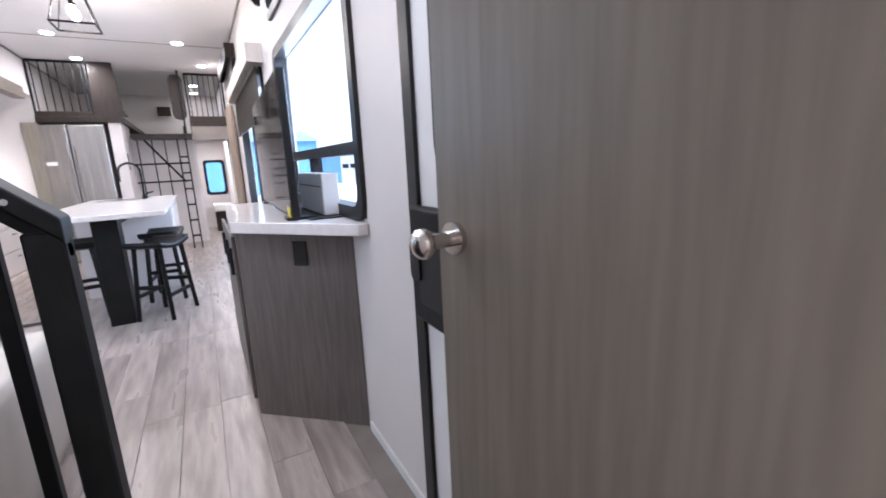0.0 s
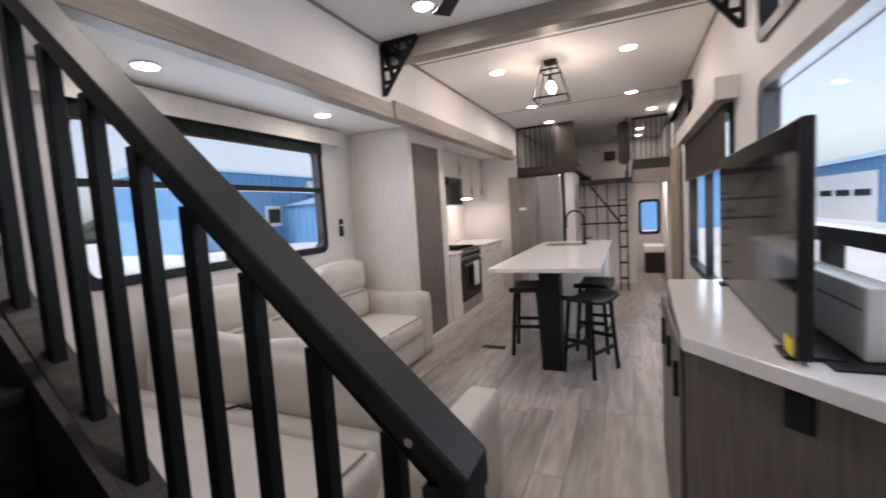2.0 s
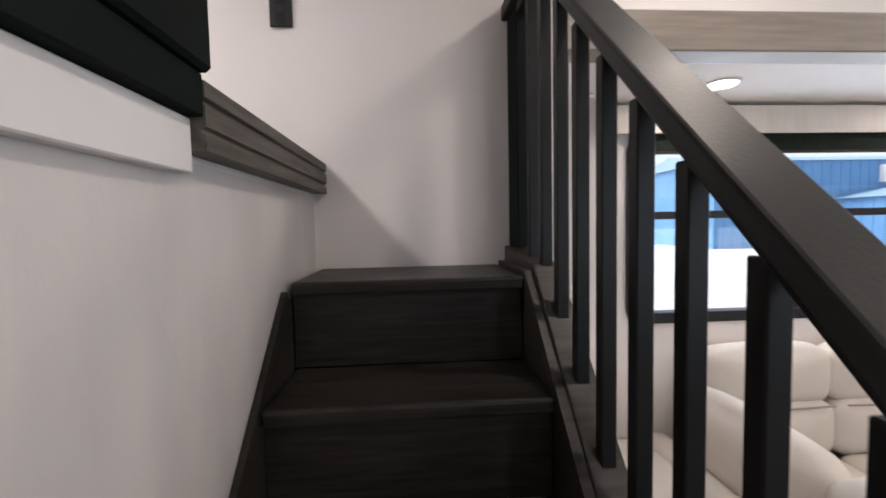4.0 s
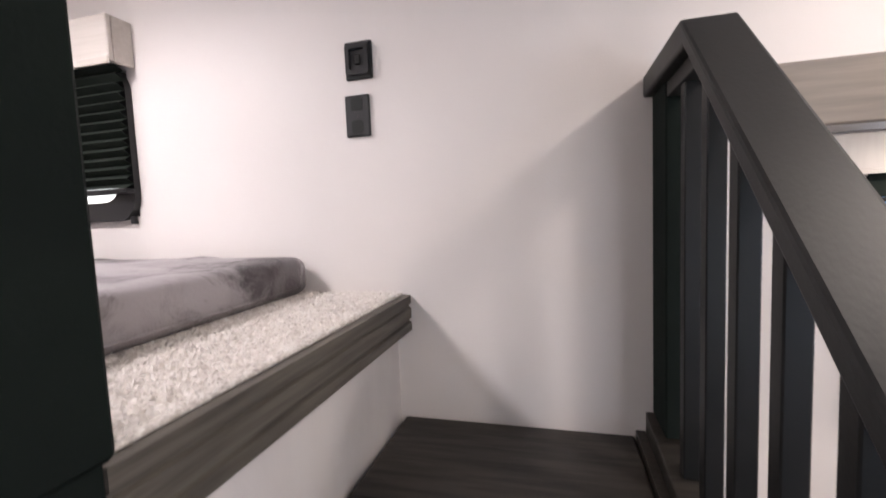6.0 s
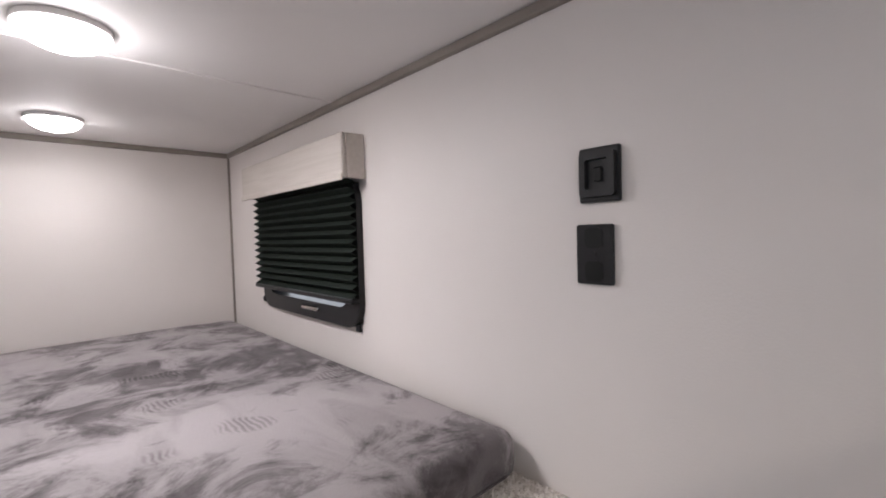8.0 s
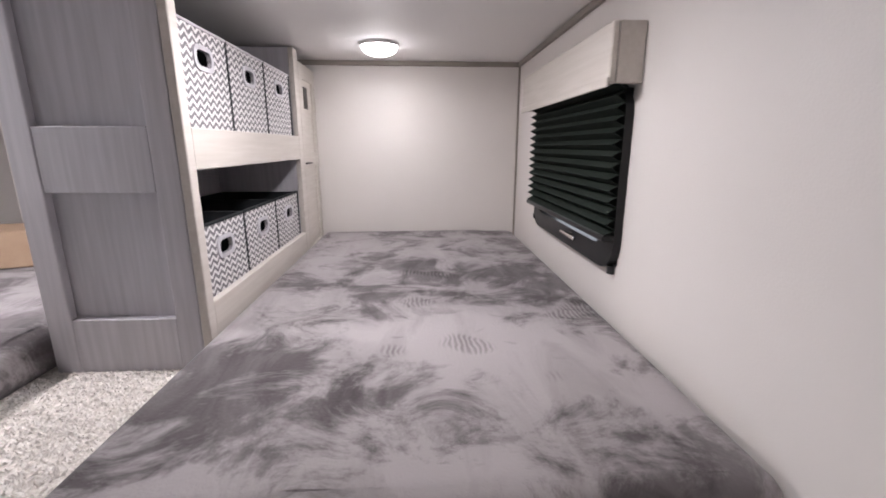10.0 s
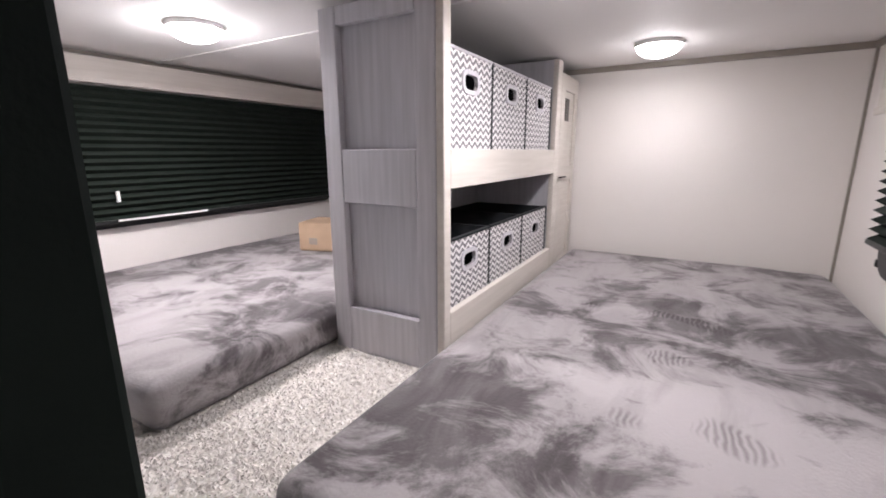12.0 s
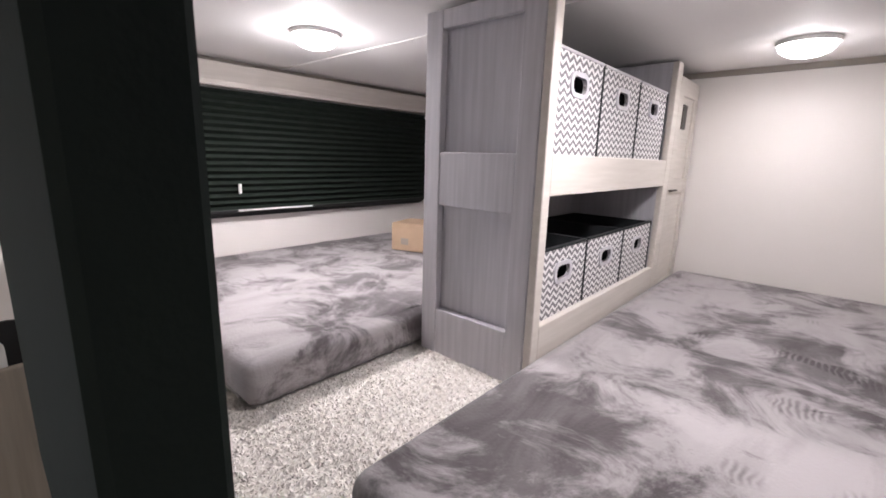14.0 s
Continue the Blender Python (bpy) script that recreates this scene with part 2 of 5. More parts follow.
CURTAIN = mat("beige_curtain", (0.36, 0.29, 0.23), (0.28, 0.22, 0.18), 0.85, scale=6, stretch=(10, 10, 0.5), bump=0.05)
CHEV = chevron("chevron_fabric")
GLASS = glass("window_glass")
PUCK = glow("lamp_diffuser", (1.0, 0.93, 0.84), 22)
PUCKC = glow("cool_lamp_diffuser", (1.0, 0.97, 0.96), 16)
BULB = glow("bulb_glow", (1.0, 0.80, 0.58), 30)


# ---- shape helpers ----
def add_box(bm, x0, x1, y0, y1, z0, z1, bevel=0.0, seg=2):
    vs = bmesh.ops.create_cube(bm, size=1, matrix=Matrix.Translation(((x0 + x1) / 2, (y0 + y1) / 2, (z0 + z1) / 2)) @ Matrix.Diagonal((abs(x1 - x0), abs(y1 - y0), abs(z1 - z0), 1)))["verts"]
    if bevel:
        es = list({e for v in vs for e in v.link_edges})
        bmesh.ops.bevel(bm, geom=es, offset=bevel, segments=seg, profile=0.5, affect="EDGES")
    return bm


def box(x0, x1, y0, y1, z0, z1, bevel=0.003, seg=1):
    return add_box(bmesh.new(), x0, x1, y0, y1, z0, z1, bevel, seg)


def boxes(*rows, bevel=0.0):
    bm = bmesh.new()
    for r in rows:
        add_box(bm, *r, bevel=bevel, seg=1)
    return bm


def prism(points, axis, a, b, bevel=0.0):
    """An outline extruded along an axis from a to b; points are (u, v) in the other two axes, in order."""
    bm = bmesh.new()

    def at(u, v, w):
        return {"x": (w, u, v), "y": (u, w, v), "z": (u, v, w)}[axis]

    lo = [bm.verts.new(at(u, v, a)) for u, v in points]
    hi = [bm.verts.new(at(u, v, b)) for u, v in points]
    bm.faces.new(lo)
    bm.faces.new(hi[::-1])
    for i in range(len(points)):
        j = (i + 1) % len(points)
        bm.faces.new((lo[j], lo[i], hi[i], hi[j]))
    bmesh.ops.recalc_face_normals(bm, faces=bm.faces)
    if bevel:
        bmesh.ops.bevel(bm, geom=list(bm.edges), offset=bevel, segments=2, profile=0.5, affect="EDGES")
    return bm


def rounded(u0, u1, v0, v1, r, n=5):
    pts = []
    for cu, cv, a0 in ((u1 - r, v1 - r, 0), (u0 + r, v1 - r, 90), (u0 + r, v0 + r, 180), (u1 - r, v0 + r, 270)):
        for k in range(n + 1):
            a = radians(a0 + 90 * k / n)
            pts.append((cu + r * math.cos(a), cv + r * math.sin(a)))
    return pts


def ring(outer, inner, axis, a, b):
    """A frame between two outlines with equal counts."""
    bm = bmesh.new()

    def at(u, v, w):
        return {"x": (w, u, v), "y": (u, w, v), "z": (u, v, w)}[axis]

    loops = [[bm.verts.new(at(u, v, w)) for u, v in pts] for pts, w in ((outer, a), (outer, b), (inner, b), (inner, a))]
    n = len(outer)
    for k in range(4):
        p, q = loops[k], loops[(k + 1) % 4]
        for i in range(n):
            j = (i + 1) % n
            bm.faces.new((p[i], p[j], q[j], q[i]))
    bmesh.ops.recalc_face_normals(bm, faces=bm.faces)
    return bm


def tube(points, r, n=10):
    """A round bar through the points."""
    bm = bmesh.new()
    pts = [Vector(p) for p in points]
    rings = []
    for i, p in enumerate(pts):
        d = (pts[min(i + 1, len(pts) - 1)] - pts[max(i - 1, 0)]).normalized()
        q = d.to_track_quat("Z", "Y")
        rings.append([bm.verts.new(p + q @ Vector((r * math.cos(2 * math.pi * k / n), r * math.sin(2 * math.pi * k / n), 0))) for k in range(n)])
    for a, b in zip(rings, rings[1:]):
        for k in range(n):
            bm.faces.new((a[k], a[(k + 1) % n], b[(k + 1) % n], b[k]))
    bm.faces.new(rings[0][::-1])
    bm.faces.new(rings[-1])
    return bm


def beam_between(p, q, w, h, bevel=0.004):
    """A rectangular bar from p to q, w across and h deep."""
    p, q = Vector(p), Vector(q)
    d = q - p
    bm = box(-w / 2, w / 2, -h / 2, h / 2, 0, d.length, bevel)
    m = d.to_track_quat("Z", "Y").to_matrix().to_4x4()
    bmesh.ops.transform(bm, matrix=Matrix.Translation(p) @ m, verts=bm.verts)
    return bm


def disc(x, y, z0, z1, r, n=24, r2=None):
    bm = bmesh.new()
    bmesh.ops.create_cone(bm, cap_ends=True, segments=n, radius1=r, radius2=r if r2 is None else r2, depth=z1 - z0, matrix=Matrix.Translation((x, y, (z0 + z1) / 2)))
    return bm


def cushion(x0, x1, y0, y1, z0, z1, r=0.05, puff=0.02, cuts=6, seed=0):
    """A soft block with rounded edges, swollen faces and slight folds."""
    bm = bmesh.new()
    bmesh.ops.create_cube(bm, size=1)
    bmesh.ops.subdivide_edges(bm, edges=bm.edges, cuts=cuts, use_grid_fill=True)
    c = Vector(((x0 + x1) / 2, (y0 + y1) / 2, (z0 + z1) / 2))
    h = Vector(((x1 - x0) / 2, (y1 - y0) / 2, (z1 - z0) / 2))
    for v in bm.verts:
        p = Vector([2 * v.co[k] for k in range(3)])
        s = Vector([p[k] * h[k] for k in range(3)])
        core = Vector([max(-(h[k] - r), min(h[k] - r, s[k])) for k in range(3)])
        d = s - core
        if d.length > 1e-6:
            s = core + d.normalized() * r
        edge = [1 - abs(p[k]) ** 2 for k in range(3)]
        for k in range(3):
            if abs(p[k]) > 0.98:
                s[k] += math.copysign(puff * edge[(k + 1) % 3] * edge[(k + 2) % 3], p[k])
        v.co = c + s + Vector((0, 0, 0.004)) * noise.noise((c + s) * 9 + Vector((seed, 0, 0)))
    for f in bm.faces:
        f.smooth = True
    return bm


def mesh_object(name, bm, material):
    me = bpy.data.meshes.new(name)
    bm.to_mesh(me)
    bm.free()
    me.materials.append(material)
    return new(name, me)


def part(name, bm, material, parent, label=""):
    ob = mesh_object(name, bm, material)
    ob.parent = parent
    return tagged(ob, label)


def structure(name, bm, material, label, category):
    return tagged(mesh_object(name, bm, material), label, category, kind="structure")


def thing(name, label, category, group="", at=(0, 0, 0), kind=""):
    ob = new(name)
    ob.location = at
    return tagged(ob, label, category, group, kind)


def local(bm, x, y, z):
    """Moves a bmesh so that the given place becomes its origin."""
    bmesh.ops.translate(bm, vec=(-x, -y, -z), verts=bm.verts)
    return bm


def wall_with_holes(name, axis, a, b, u0, u1, v0, v1, holes, material, label):
    """A thick wall with rectangular openings, built of blocks around them."""
    us = sorted({u0, u1, *[h[0] for h in holes], *[h[1] for h in holes]})
    vs = sorted({v0, v1, *[h[2] for h in holes], *[h[3] for h in holes]})
    bm = bmesh.new()
    for ua, ub in zip(us, us[1:]):
        for va, vb in zip(vs, vs[1:]):
            cu, cv = (ua + ub) / 2, (va + vb) / 2
            if any(h[0] < cu < h[1] and h[2] < cv < h[3] for h in holes):
                continue
            r = (a, b, ua, ub, va, vb) if axis == "x" else (ua, ub, a, b, va, vb)
            add_box(bm, *r)
    bmesh.ops.remove_doubles(bm, verts=bm.verts, dist=0.0001)
    kill = {}
    for f in bm.faces:
        kill.setdefault(tuple(round(c, 4) for c in f.calc_center_median()), []).append(f)
    bmesh.ops.delete(bm, geom=[f for fs in kill.values() if len(fs) > 1 for f in fs], context="FACES_ONLY")
    return structure(name, bm, material, label, "wall")


# ---- the shell ----
SL = -2.87        # inner face of the slide-outs
SLIDE0, SLIDE1 = 1.62, 8.55
FAR = 11.6
LOFT = 1.966      # carpet of the sleeping loft
LOFT_FRONT = 0.877
BACK = -1.112

wall_with_holes("wall_east", "x", XR, XR + 0.08, BACK, FAR, 0, CEIL,
                [(0.86, 1.62, 0.0, 1.95), (2.09, 3.74, 1.062, 2.05), (2.02, 2.85, 2.26, 2.80), (2.90, 3.76, 2.26, 2.80), (4.40, 6.60, 0.75, 2.10), (-0.98, 0.50, 2.25, 2.745)],
                WALL, "cream textured wall panel with windows and entry door")
wall_with_holes("wall_west", "x", XL - 0.08, XL, BACK, FAR, 0, CEIL,
                [(SLIDE0, SLIDE1, 0.0, 2.40), (-0.66, 0.05, 2.195, 2.62)], WALL, "cream wall panel above the slide-outs")
structure("wall_loft_back", box(XL - 0.08, XR + 0.08, BACK - 0.08, BACK, 0, CEIL, 0), WALL, "plain off-white wall at the loft's end", "wall")
wall_with_holes("wall_far", "y", FAR, FAR + 0.08, XL - 0.08, XR + 0.08, 0, CEIL, [(0.15, 0.56, 0.75, 1.50)], WALL, "cream wall behind the far loft")
structure("ceiling", box(XL - 0.08, XR + 0.08, BACK - 0.08, FAR + 0.08, CEIL, CEIL + 0.06, 0), CEILM, "white panelled ceiling with thin seams", "ceiling")
for k, y in enumerate((-0.075, 1.6, 4.72, 7.2)):
    structure("ceiling_seam_%d" % (k + 1), box(XL, XR, y - 0.009, y + 0.009, CEIL - 0.004, CEIL - 0.0003, 0), TRIM if y > 4 else CEILM, "thin batten over a ceiling joint", "trim")
structure("trim_1", box(XL, XL + 0.014, BACK + 0.014, FAR, CEIL - 0.022, CEIL - 0.0005, 0.002), TRIM, "taupe ceiling edge trim", "trim")
structure("trim_2", box(XR - 0.014, XR, BACK + 0.014, FAR, CEIL - 0.022, CEIL - 0.0005, 0.002), TRIM, "taupe ceiling edge trim", "trim")
structure("trim_3", box(XL, XR, BACK, BACK + 0.014, CEIL - 0.022, CEIL - 0.0005, 0.002), TRIM, "taupe ceiling edge trim", "trim")
structure("trim_4", box(XL, XL + 0.008, BACK, BACK + 0.008, LOFT + 0.05, CEIL - 0.022, 0), TRIM, "thin corner bead", "trim")
# slide-out shells
structure("slide_floor", box(SL - 0.06, XL + 0.0, SLIDE0, SLIDE1, -0.06, 0.012, 0), PLANK, "grey-brown plank floor of the slide-out", "floor")
wall_with_holes("wall_slide", "x", SL - 0.06, SL, SLIDE0, SLIDE1, 0.012, 2.46, [(2.38, 4.53, 1.19, 2.24)], WALL, "beige wall of the slide-out with a wide window")
structure("wall_slide_end_1", box(SL, XL - 0.08, SLIDE0 - 0.05, SLIDE0, 0, 2.46, 0), WALL, "end wall of the slide-out", "wall")
structure("wall_slide_end_2", box(SL, XL - 0.08, SLIDE1, SLIDE1 + 0.05, 0, 2.46, 0), WALL, "end wall of the slide-out", "wall")
structure("slide_ceiling", box(SL - 0.06, XL - 0.08, SLIDE0 - 0.05, SLIDE1 + 0.05, 2.42, 2.46, 0), CEILM, "smooth white slide-out ceiling", "ceiling")
structure("slide_header_1", box(XL - 0.09, XL + 0.018, SLIDE0, 4.215, 2.300, 2.425, 0.004), BEAMWOOD, "grey-brown wooden header over the lounge slide-out", "trim")
structure("slide_header_2", box(XL - 0.09, XL + 0.030, 4.22, SLIDE1 - 0.4, 2.305, 2.455, 0.004), BEAMWOOD, "grey-brown wooden header over the kitchen slide-out", "trim")
structure("slide_post", box(XL - 0.085, XL + 0.004, SLIDE0 - 0.02, SLIDE0 + 0.03, 0.0, 2.299, 0.003), TRIM, "slide-out side trim", "trim")

# stair wall, hallway and sleeping loft
structure("wall_stair", box(XL, -0.34, LOFT_FRONT - 0.07, LOFT_FRONT - 0.02, 0, LOFT - 0.10, 0), STAIRWALL, "pale vertical-grain panel beside the stairs", "wall")
structure("wall_hall", box(-0.40, -0.34, BACK, LOFT_FRONT - 0.07, 0, LOFT - 0.10, 0), WALL, "hall wall under the loft", "wall")
structure("loft_floor", box(XL, XR, BACK, LOFT_FRONT - 0.02, LOFT - 0.10, LOFT - 0.004, 0), CEILM, "loft deck", "floor")
structure("carpet", box(XL, XR, BACK, LOFT_FRONT, LOFT - 0.004, LOFT + 0.004, 0.003), CARPET, "pale speckled loop carpet on the loft", "carpet")
rng = random.Random(4)
vs, fs = [], []
for k in range(26000):
    zone = rng.random()
    x = rng.uniform(XL + 0.01, 0.3)
    y = rng.uniform(0.50, LOFT_FRONT - 0.004) if zone < 0.72 else rng.uniform(-0.05, 0.56)
    if zone >= 0.72:
        x = rng.uniform(-0.80, -0.32)
    a, s, h = rng.uniform(0, 6.28), rng.uniform(0.003, 0.007), rng.uniform(0.002, 0.008)
    c, d = math.cos(a) * s, math.sin(a) * s
    lx, ly = rng.uniform(-0.006, 0.006), rng.uniform(-0.006, 0.006)
    b = len(vs)
    vs += [(x - c, y - d, LOFT + 0.003), (x + c, y + d, LOFT + 0.003), (x - d, y + c, LOFT + 0.003), (x + lx, y + ly, LOFT + 0.004 + h)]
    fs += [(b, b + 1, b + 3), (b + 1, b + 2, b + 3), (b + 2, b, b + 3)]
me = bpy.data.meshes.new("carpet_pile")
me.from_pydata(vs, [], fs)
me.materials.append(TUFT)
tagged(new("carpet_pile", me), "speckled beige and grey carpet tufts", "carpet", kind="stuff")


# fascia of the loft edge, grooved
fascia = thing("loft_fascia", "dark stained grooved board along the loft edge with a screw", "trim board", at=(-1.45, LOFT_FRONT, LOFT - 0.09), kind="structure")
pts = [(LOFT_FRONT - 0.018, LOFT -0.091), (LOFT_FRONT + 0.020, LOFT -0.091), (LOFT_FRONT + 0.020, LOFT -0.071), (LOFT_FRONT + 0.014, LOFT -0.068), (LOFT_FRONT + 0.014, LOFT -0.063), (LOFT_FRONT + 0.020, LOFT -0.060), (LOFT_FRONT + 0.020, LOFT -0.034), (LOFT_FRONT + 0.014, LOFT -0.031), (LOFT_FRONT + 0.014, LOFT -0.026), (LOFT_FRONT + 0.020, LOFT -0.023), (LOFT_FRONT + 0.020, LOFT -0.002), (LOFT_FRONT + 0.001, LOFT -0.002), (LOFT_FRONT + 0.001, LOFT -0.016), (LOFT_FRONT - 0.018, LOFT -0.016)]
part("board", local(prism(pts, "x", XL + 0.001, -1.066), -1.45, LOFT_FRONT, LOFT - 0.09), FASCIA, fascia)
for x in (-1.17, -1.36, -1.70):
    bm = bmesh.new()
    bmesh.ops.create_uvsphere(bm, u_segments=10, v_segments=6, radius=0.008, matrix=Matrix.Translation((x + 1.45, 0.006, 0.055)) @ Matrix.Diagonal((1, 0.5, 1, 1)))
    part("screw_cap", bm, FASCIA, fascia)
structure("fascia_return", box(-1.065, -0.34, LOFT_FRONT - 0.017, LOFT_FRONT + 0.019, LOFT - 0.049, LOFT + 0.005, 0.002), DARKPANEL, "dark edge below the loft panel", "trim")
structure("fascia_trim", box(-1.065, -0.34, LOFT_FRONT - 0.018, LOFT_FRONT + 0.002, LOFT - 0.12, LOFT - 0.05, 0.002), WHITEP, "pale trim under the loft panel", "trim")
panel = thing("privacy_panel", "tall greenish-black panel standing on the loft edge", "panel", at=(-0.7, LOFT_FRONT, LOFT))
part("board", box(-0.371, 0.36, -0.032, 0.030, 0.006, CEIL - LOFT - 0.001, 0.006), DARKPANEL, panel)
part("floor_bracket", box(-0.405, -0.345, -0.090, -0.034, 0.006, 0.040, 0.014, 3), PLASTIC, panel, "small black floor bracket")

structure("carpeted_box", box(-0.235, XR - 0.002, 0.610, LOFT_FRONT - 0.045, LOFT + 0.006, 2.205, 0.03, 3), CARPET, "carpet-covered boxed step beside the mattress", "carpet")

# ---- stairs ----
RISE, RUN, NOSE0 = 0.206, 0.222, 0.062
stair = thing("staircase", "dark wood closed-riser stairs rising to the loft", "stairs", at=(-0.85, 1.15, 0), kind="structure")
for k in range(8):
    z, x = RISE * (k + 1), NOSE0 - RUN * k
    end = XL + 0.001 if k == 7 else x - RUN - 0.02
    part("tread", local(box(end, x, LOFT_FRONT - 0.0055, 1.418, z - 0.032, z, 0.007, 2), -0.85, 1.15, 0), DARKWOOD, stair)
    part("riser", local(box(x - 0.035, x - 0.020, LOFT_FRONT - 0.0055, 1.416, z - RISE + 0.001, z - 0.033, 0.001), -0.85, 1.15, 0), DARKWOOD, stair)
for y0, y1, nm in ((1.420, 1.4385, "stringer"),):
    s = [(NOSE0 + 0.02, 0.0), (NOSE0 + 0.02, 0.23), (-1.50, 1.66), (XL + 0.001, 1.66), (XL + 0.001, 1.45), (-1.50, 1.30), (-0.10, 0.0)]
    part(nm, local(prism(s, "y", y0, y1), -0.85, 1.15, 0), DARKWOOD, stair)
s = [(NOSE0 + 0.02, 0.0), (NOSE0 + 0.02, 0.205), (-1.462, 1.632), (-1.50, 1.60), (-1.50, 1.30), (-0.10, 0.0)]
part("skirt_board", local(prism(s, "y", LOFT_FRONT - 0.0185, LOFT_FRONT - 0.006, 0.001), -0.85, 1.15, 0), DARKWOOD, stair)
s = [(-0.10, 0.0), (-1.50, 1.30), (XL + 0.001, 1.45), (XL + 0.001, 0.0)]
part("side_panel", local(prism(s, "y", 1.4215, 1.4380), -0.85, 1.15, 0), STAIRWALL, stair)

# ---- stair rail ----
RY = 1.475
rail = thing("stair_railing", "charcoal metal stair railing with square balusters", "railing", at=(-0.85, RY, 0))


def rail_z(x):
    return 1.185 + (-0.2 - x) * 0.926 if x > -1.53 else 2.425


def foot_z(x):
    return min(1.705, 1.27 + (-1.07 - x) * 0.945)


prof = [(-0.198, 1.213), (-1.535, 2.432), (XL + 0.002, 2.432), (XL + 0.002, 2.388), (-1.520, 2.388), (-0.198, 1.167)]
part("handrail", local(prism(prof, "y", RY - 0.038, RY + 0.038, 0.005), -0.85, RY, 0), RAILM, rail)
under = [(-0.20, 1.166), (-1.519, 2.387), (XL + 0.002, 2.387), (XL + 0.002, 2.36), (-1.508, 2.36), (-0.20, 1.136)]
part("rail_channel", local(prism(under, "y", RY - 0.018, RY + 0.018, 0.002), -0.85, RY, 0), BLACK, rail)
part("newel", local(box(-0.260, -0.200, RY - 0.030, RY + 0.030, 0.30, 1.19, 0.004), -0.85, RY, 0), RAILM, rail)
part("base_rail", local(prism([(-0.19, foot_z(-0.19)), (-1.50, foot_z(-1.50)), (XL + 0.002, 1.706), (XL + 0.002, 1.585), (-1.50, foot_z(-1.5) - 0.18), (-0.19, foot_z(-0.19) - 0.18)], "y", RY - 0.035, RY + 0.03, 0.003), -0.85, RY, 0), DARKWOOD, rail)
for k in range(13):
    x = -0.310 - 0.1088 * k
    if x < -1.69:
        continue
    part("baluster", local(box(x - 0.013, x + 0.013, RY - 0.013, RY + 0.013, foot_z(x) - 0.02, rail_z(x) - 0.05, 0.002), -0.85, RY, 0), BLACK, rail)
part("end_panel", local(box(XL + 0.003, -1.70, RY - 0.02, RY + 0.02, 1.706, 2.39, 0.003), -0.85, RY, 0), DARKPANEL, rail)
part("screw", local(tube([(-0.265, RY - 0.034, 1.248), (-0.265, RY - 0.041, 1.248)], 0.006, 8), -0.85, RY, 0), NICKEL, rail)


# ---- windows ----
def window(name, axis, face, out, u0, u1, v0, v1, bars, label, r=0.06, fw=0.045, proud=0.02):
    """A black rounded frame in a wall opening, with panes between the bars. out: +1 or -1, the way to the open air."""
    w = structure(name, ring(rounded(u0 - 0.012, u1 + 0.012, v0 - 0.012, v1 + 0.012, r + 0.012), rounded(u0 + fw, u1 - fw, v0 + fw, v1 - fw, r), axis, face - out * proud, face + out * 0.06), PLASTIC, label, "window")
    for a in bars:
        lo, hi = face - out * 0.012, face + out * 0.05
        lo, hi = min(lo, hi), max(lo, hi)
        b = box(lo, hi, *a, 0.002) if axis == "x" else box(a[0], a[1], lo, hi, a[2], a[3], 0.002)
        part("bar", b, PLASTIC, w)
    g0, g1 = sorted((face + out * 0.030, face + out * 0.035))
    p = part("pane", box(g0, g1, u0 + 0.02, u1 - 0.02, v0 + 0.02, v1 - 0.02, 0) if axis == "x" else box(u0 + 0.02, u1 - 0.02, g0, g1, v0 + 0.02, v1 - 0.02, 0), GLASS, w)
    p.visible_shadow = False
    return w


window("window_1", "x", XR, 1, 2.09, 3.74, 1.062, 2.05, [(2.12, 3.71, 1.322, 1.375), (2.93, 2.97, 1.10, 1.33)], "wide black-framed window behind the television", r=0.07)
window("window_2", "x", XR, 1, 2.90, 3.76, 2.26, 2.80, [], "high black-framed clerestory window")
window("window_3", "x", XR, 1, 2.02, 2.85, 2.26, 2.80, [], "high black-framed clerestory window")
window("window_4", "x", SL, -1, 2.38, 4.53, 1.19, 2.24, [(2.42, 4.50, 1.780, 1.825), (3.38, 3.42, 1.22, 1.785)], "wide black-framed window over the sofa", r=0.08, fw=0.05)
window("window_5", "x", XR, 1, 4.40, 6.60, 0.75, 2.10, [(5.48, 5.53, 0.79, 2.06)], "large black-framed window under a dark roller shade")
window("window_6", "x", XL, -1, -0.66, 0.05, 2.195, 2.62, [], "small black loft window behind a pleated blind", r=0.06)
window("window_7", "x", XR, 1, -0.98, 0.50, 2.25, 2.745, [], "long black loft window behind a pleated blind", r=0.05)


def pleated(name, face, into, y0, y1, z0, z1, label):
    """A pleated blind: a zigzag sheet with a bottom rail."""
    t = thing(name, label, "blind", "pleated loft blinds", at=(face, (y0 + y1) / 2, z0))
    n = int((z1 - z0) / 0.026)
    outer = []
    for k in range(n * 2 + 1):
        outer.append((face + into * (0.010 if k % 2 else 0.034), z0 + (z1 - z0) * k / (2 * n)))
    prof = outer + [(u - into * 0.003, v) for u, v in outer[::-1]]
    part("pleats", local(prism(prof, "y", y0, y1), face, (y0 + y1) / 2, z0), BLIND, t)
    part("bottom_rail", local(box(*sorted((face + into * 0.006, face + into * 0.036)), y0, y1, z0 - 0.016, z0 - 0.001, 0.003), face, (y0 + y1) / 2, z0), PLASTIC, t)
    return t


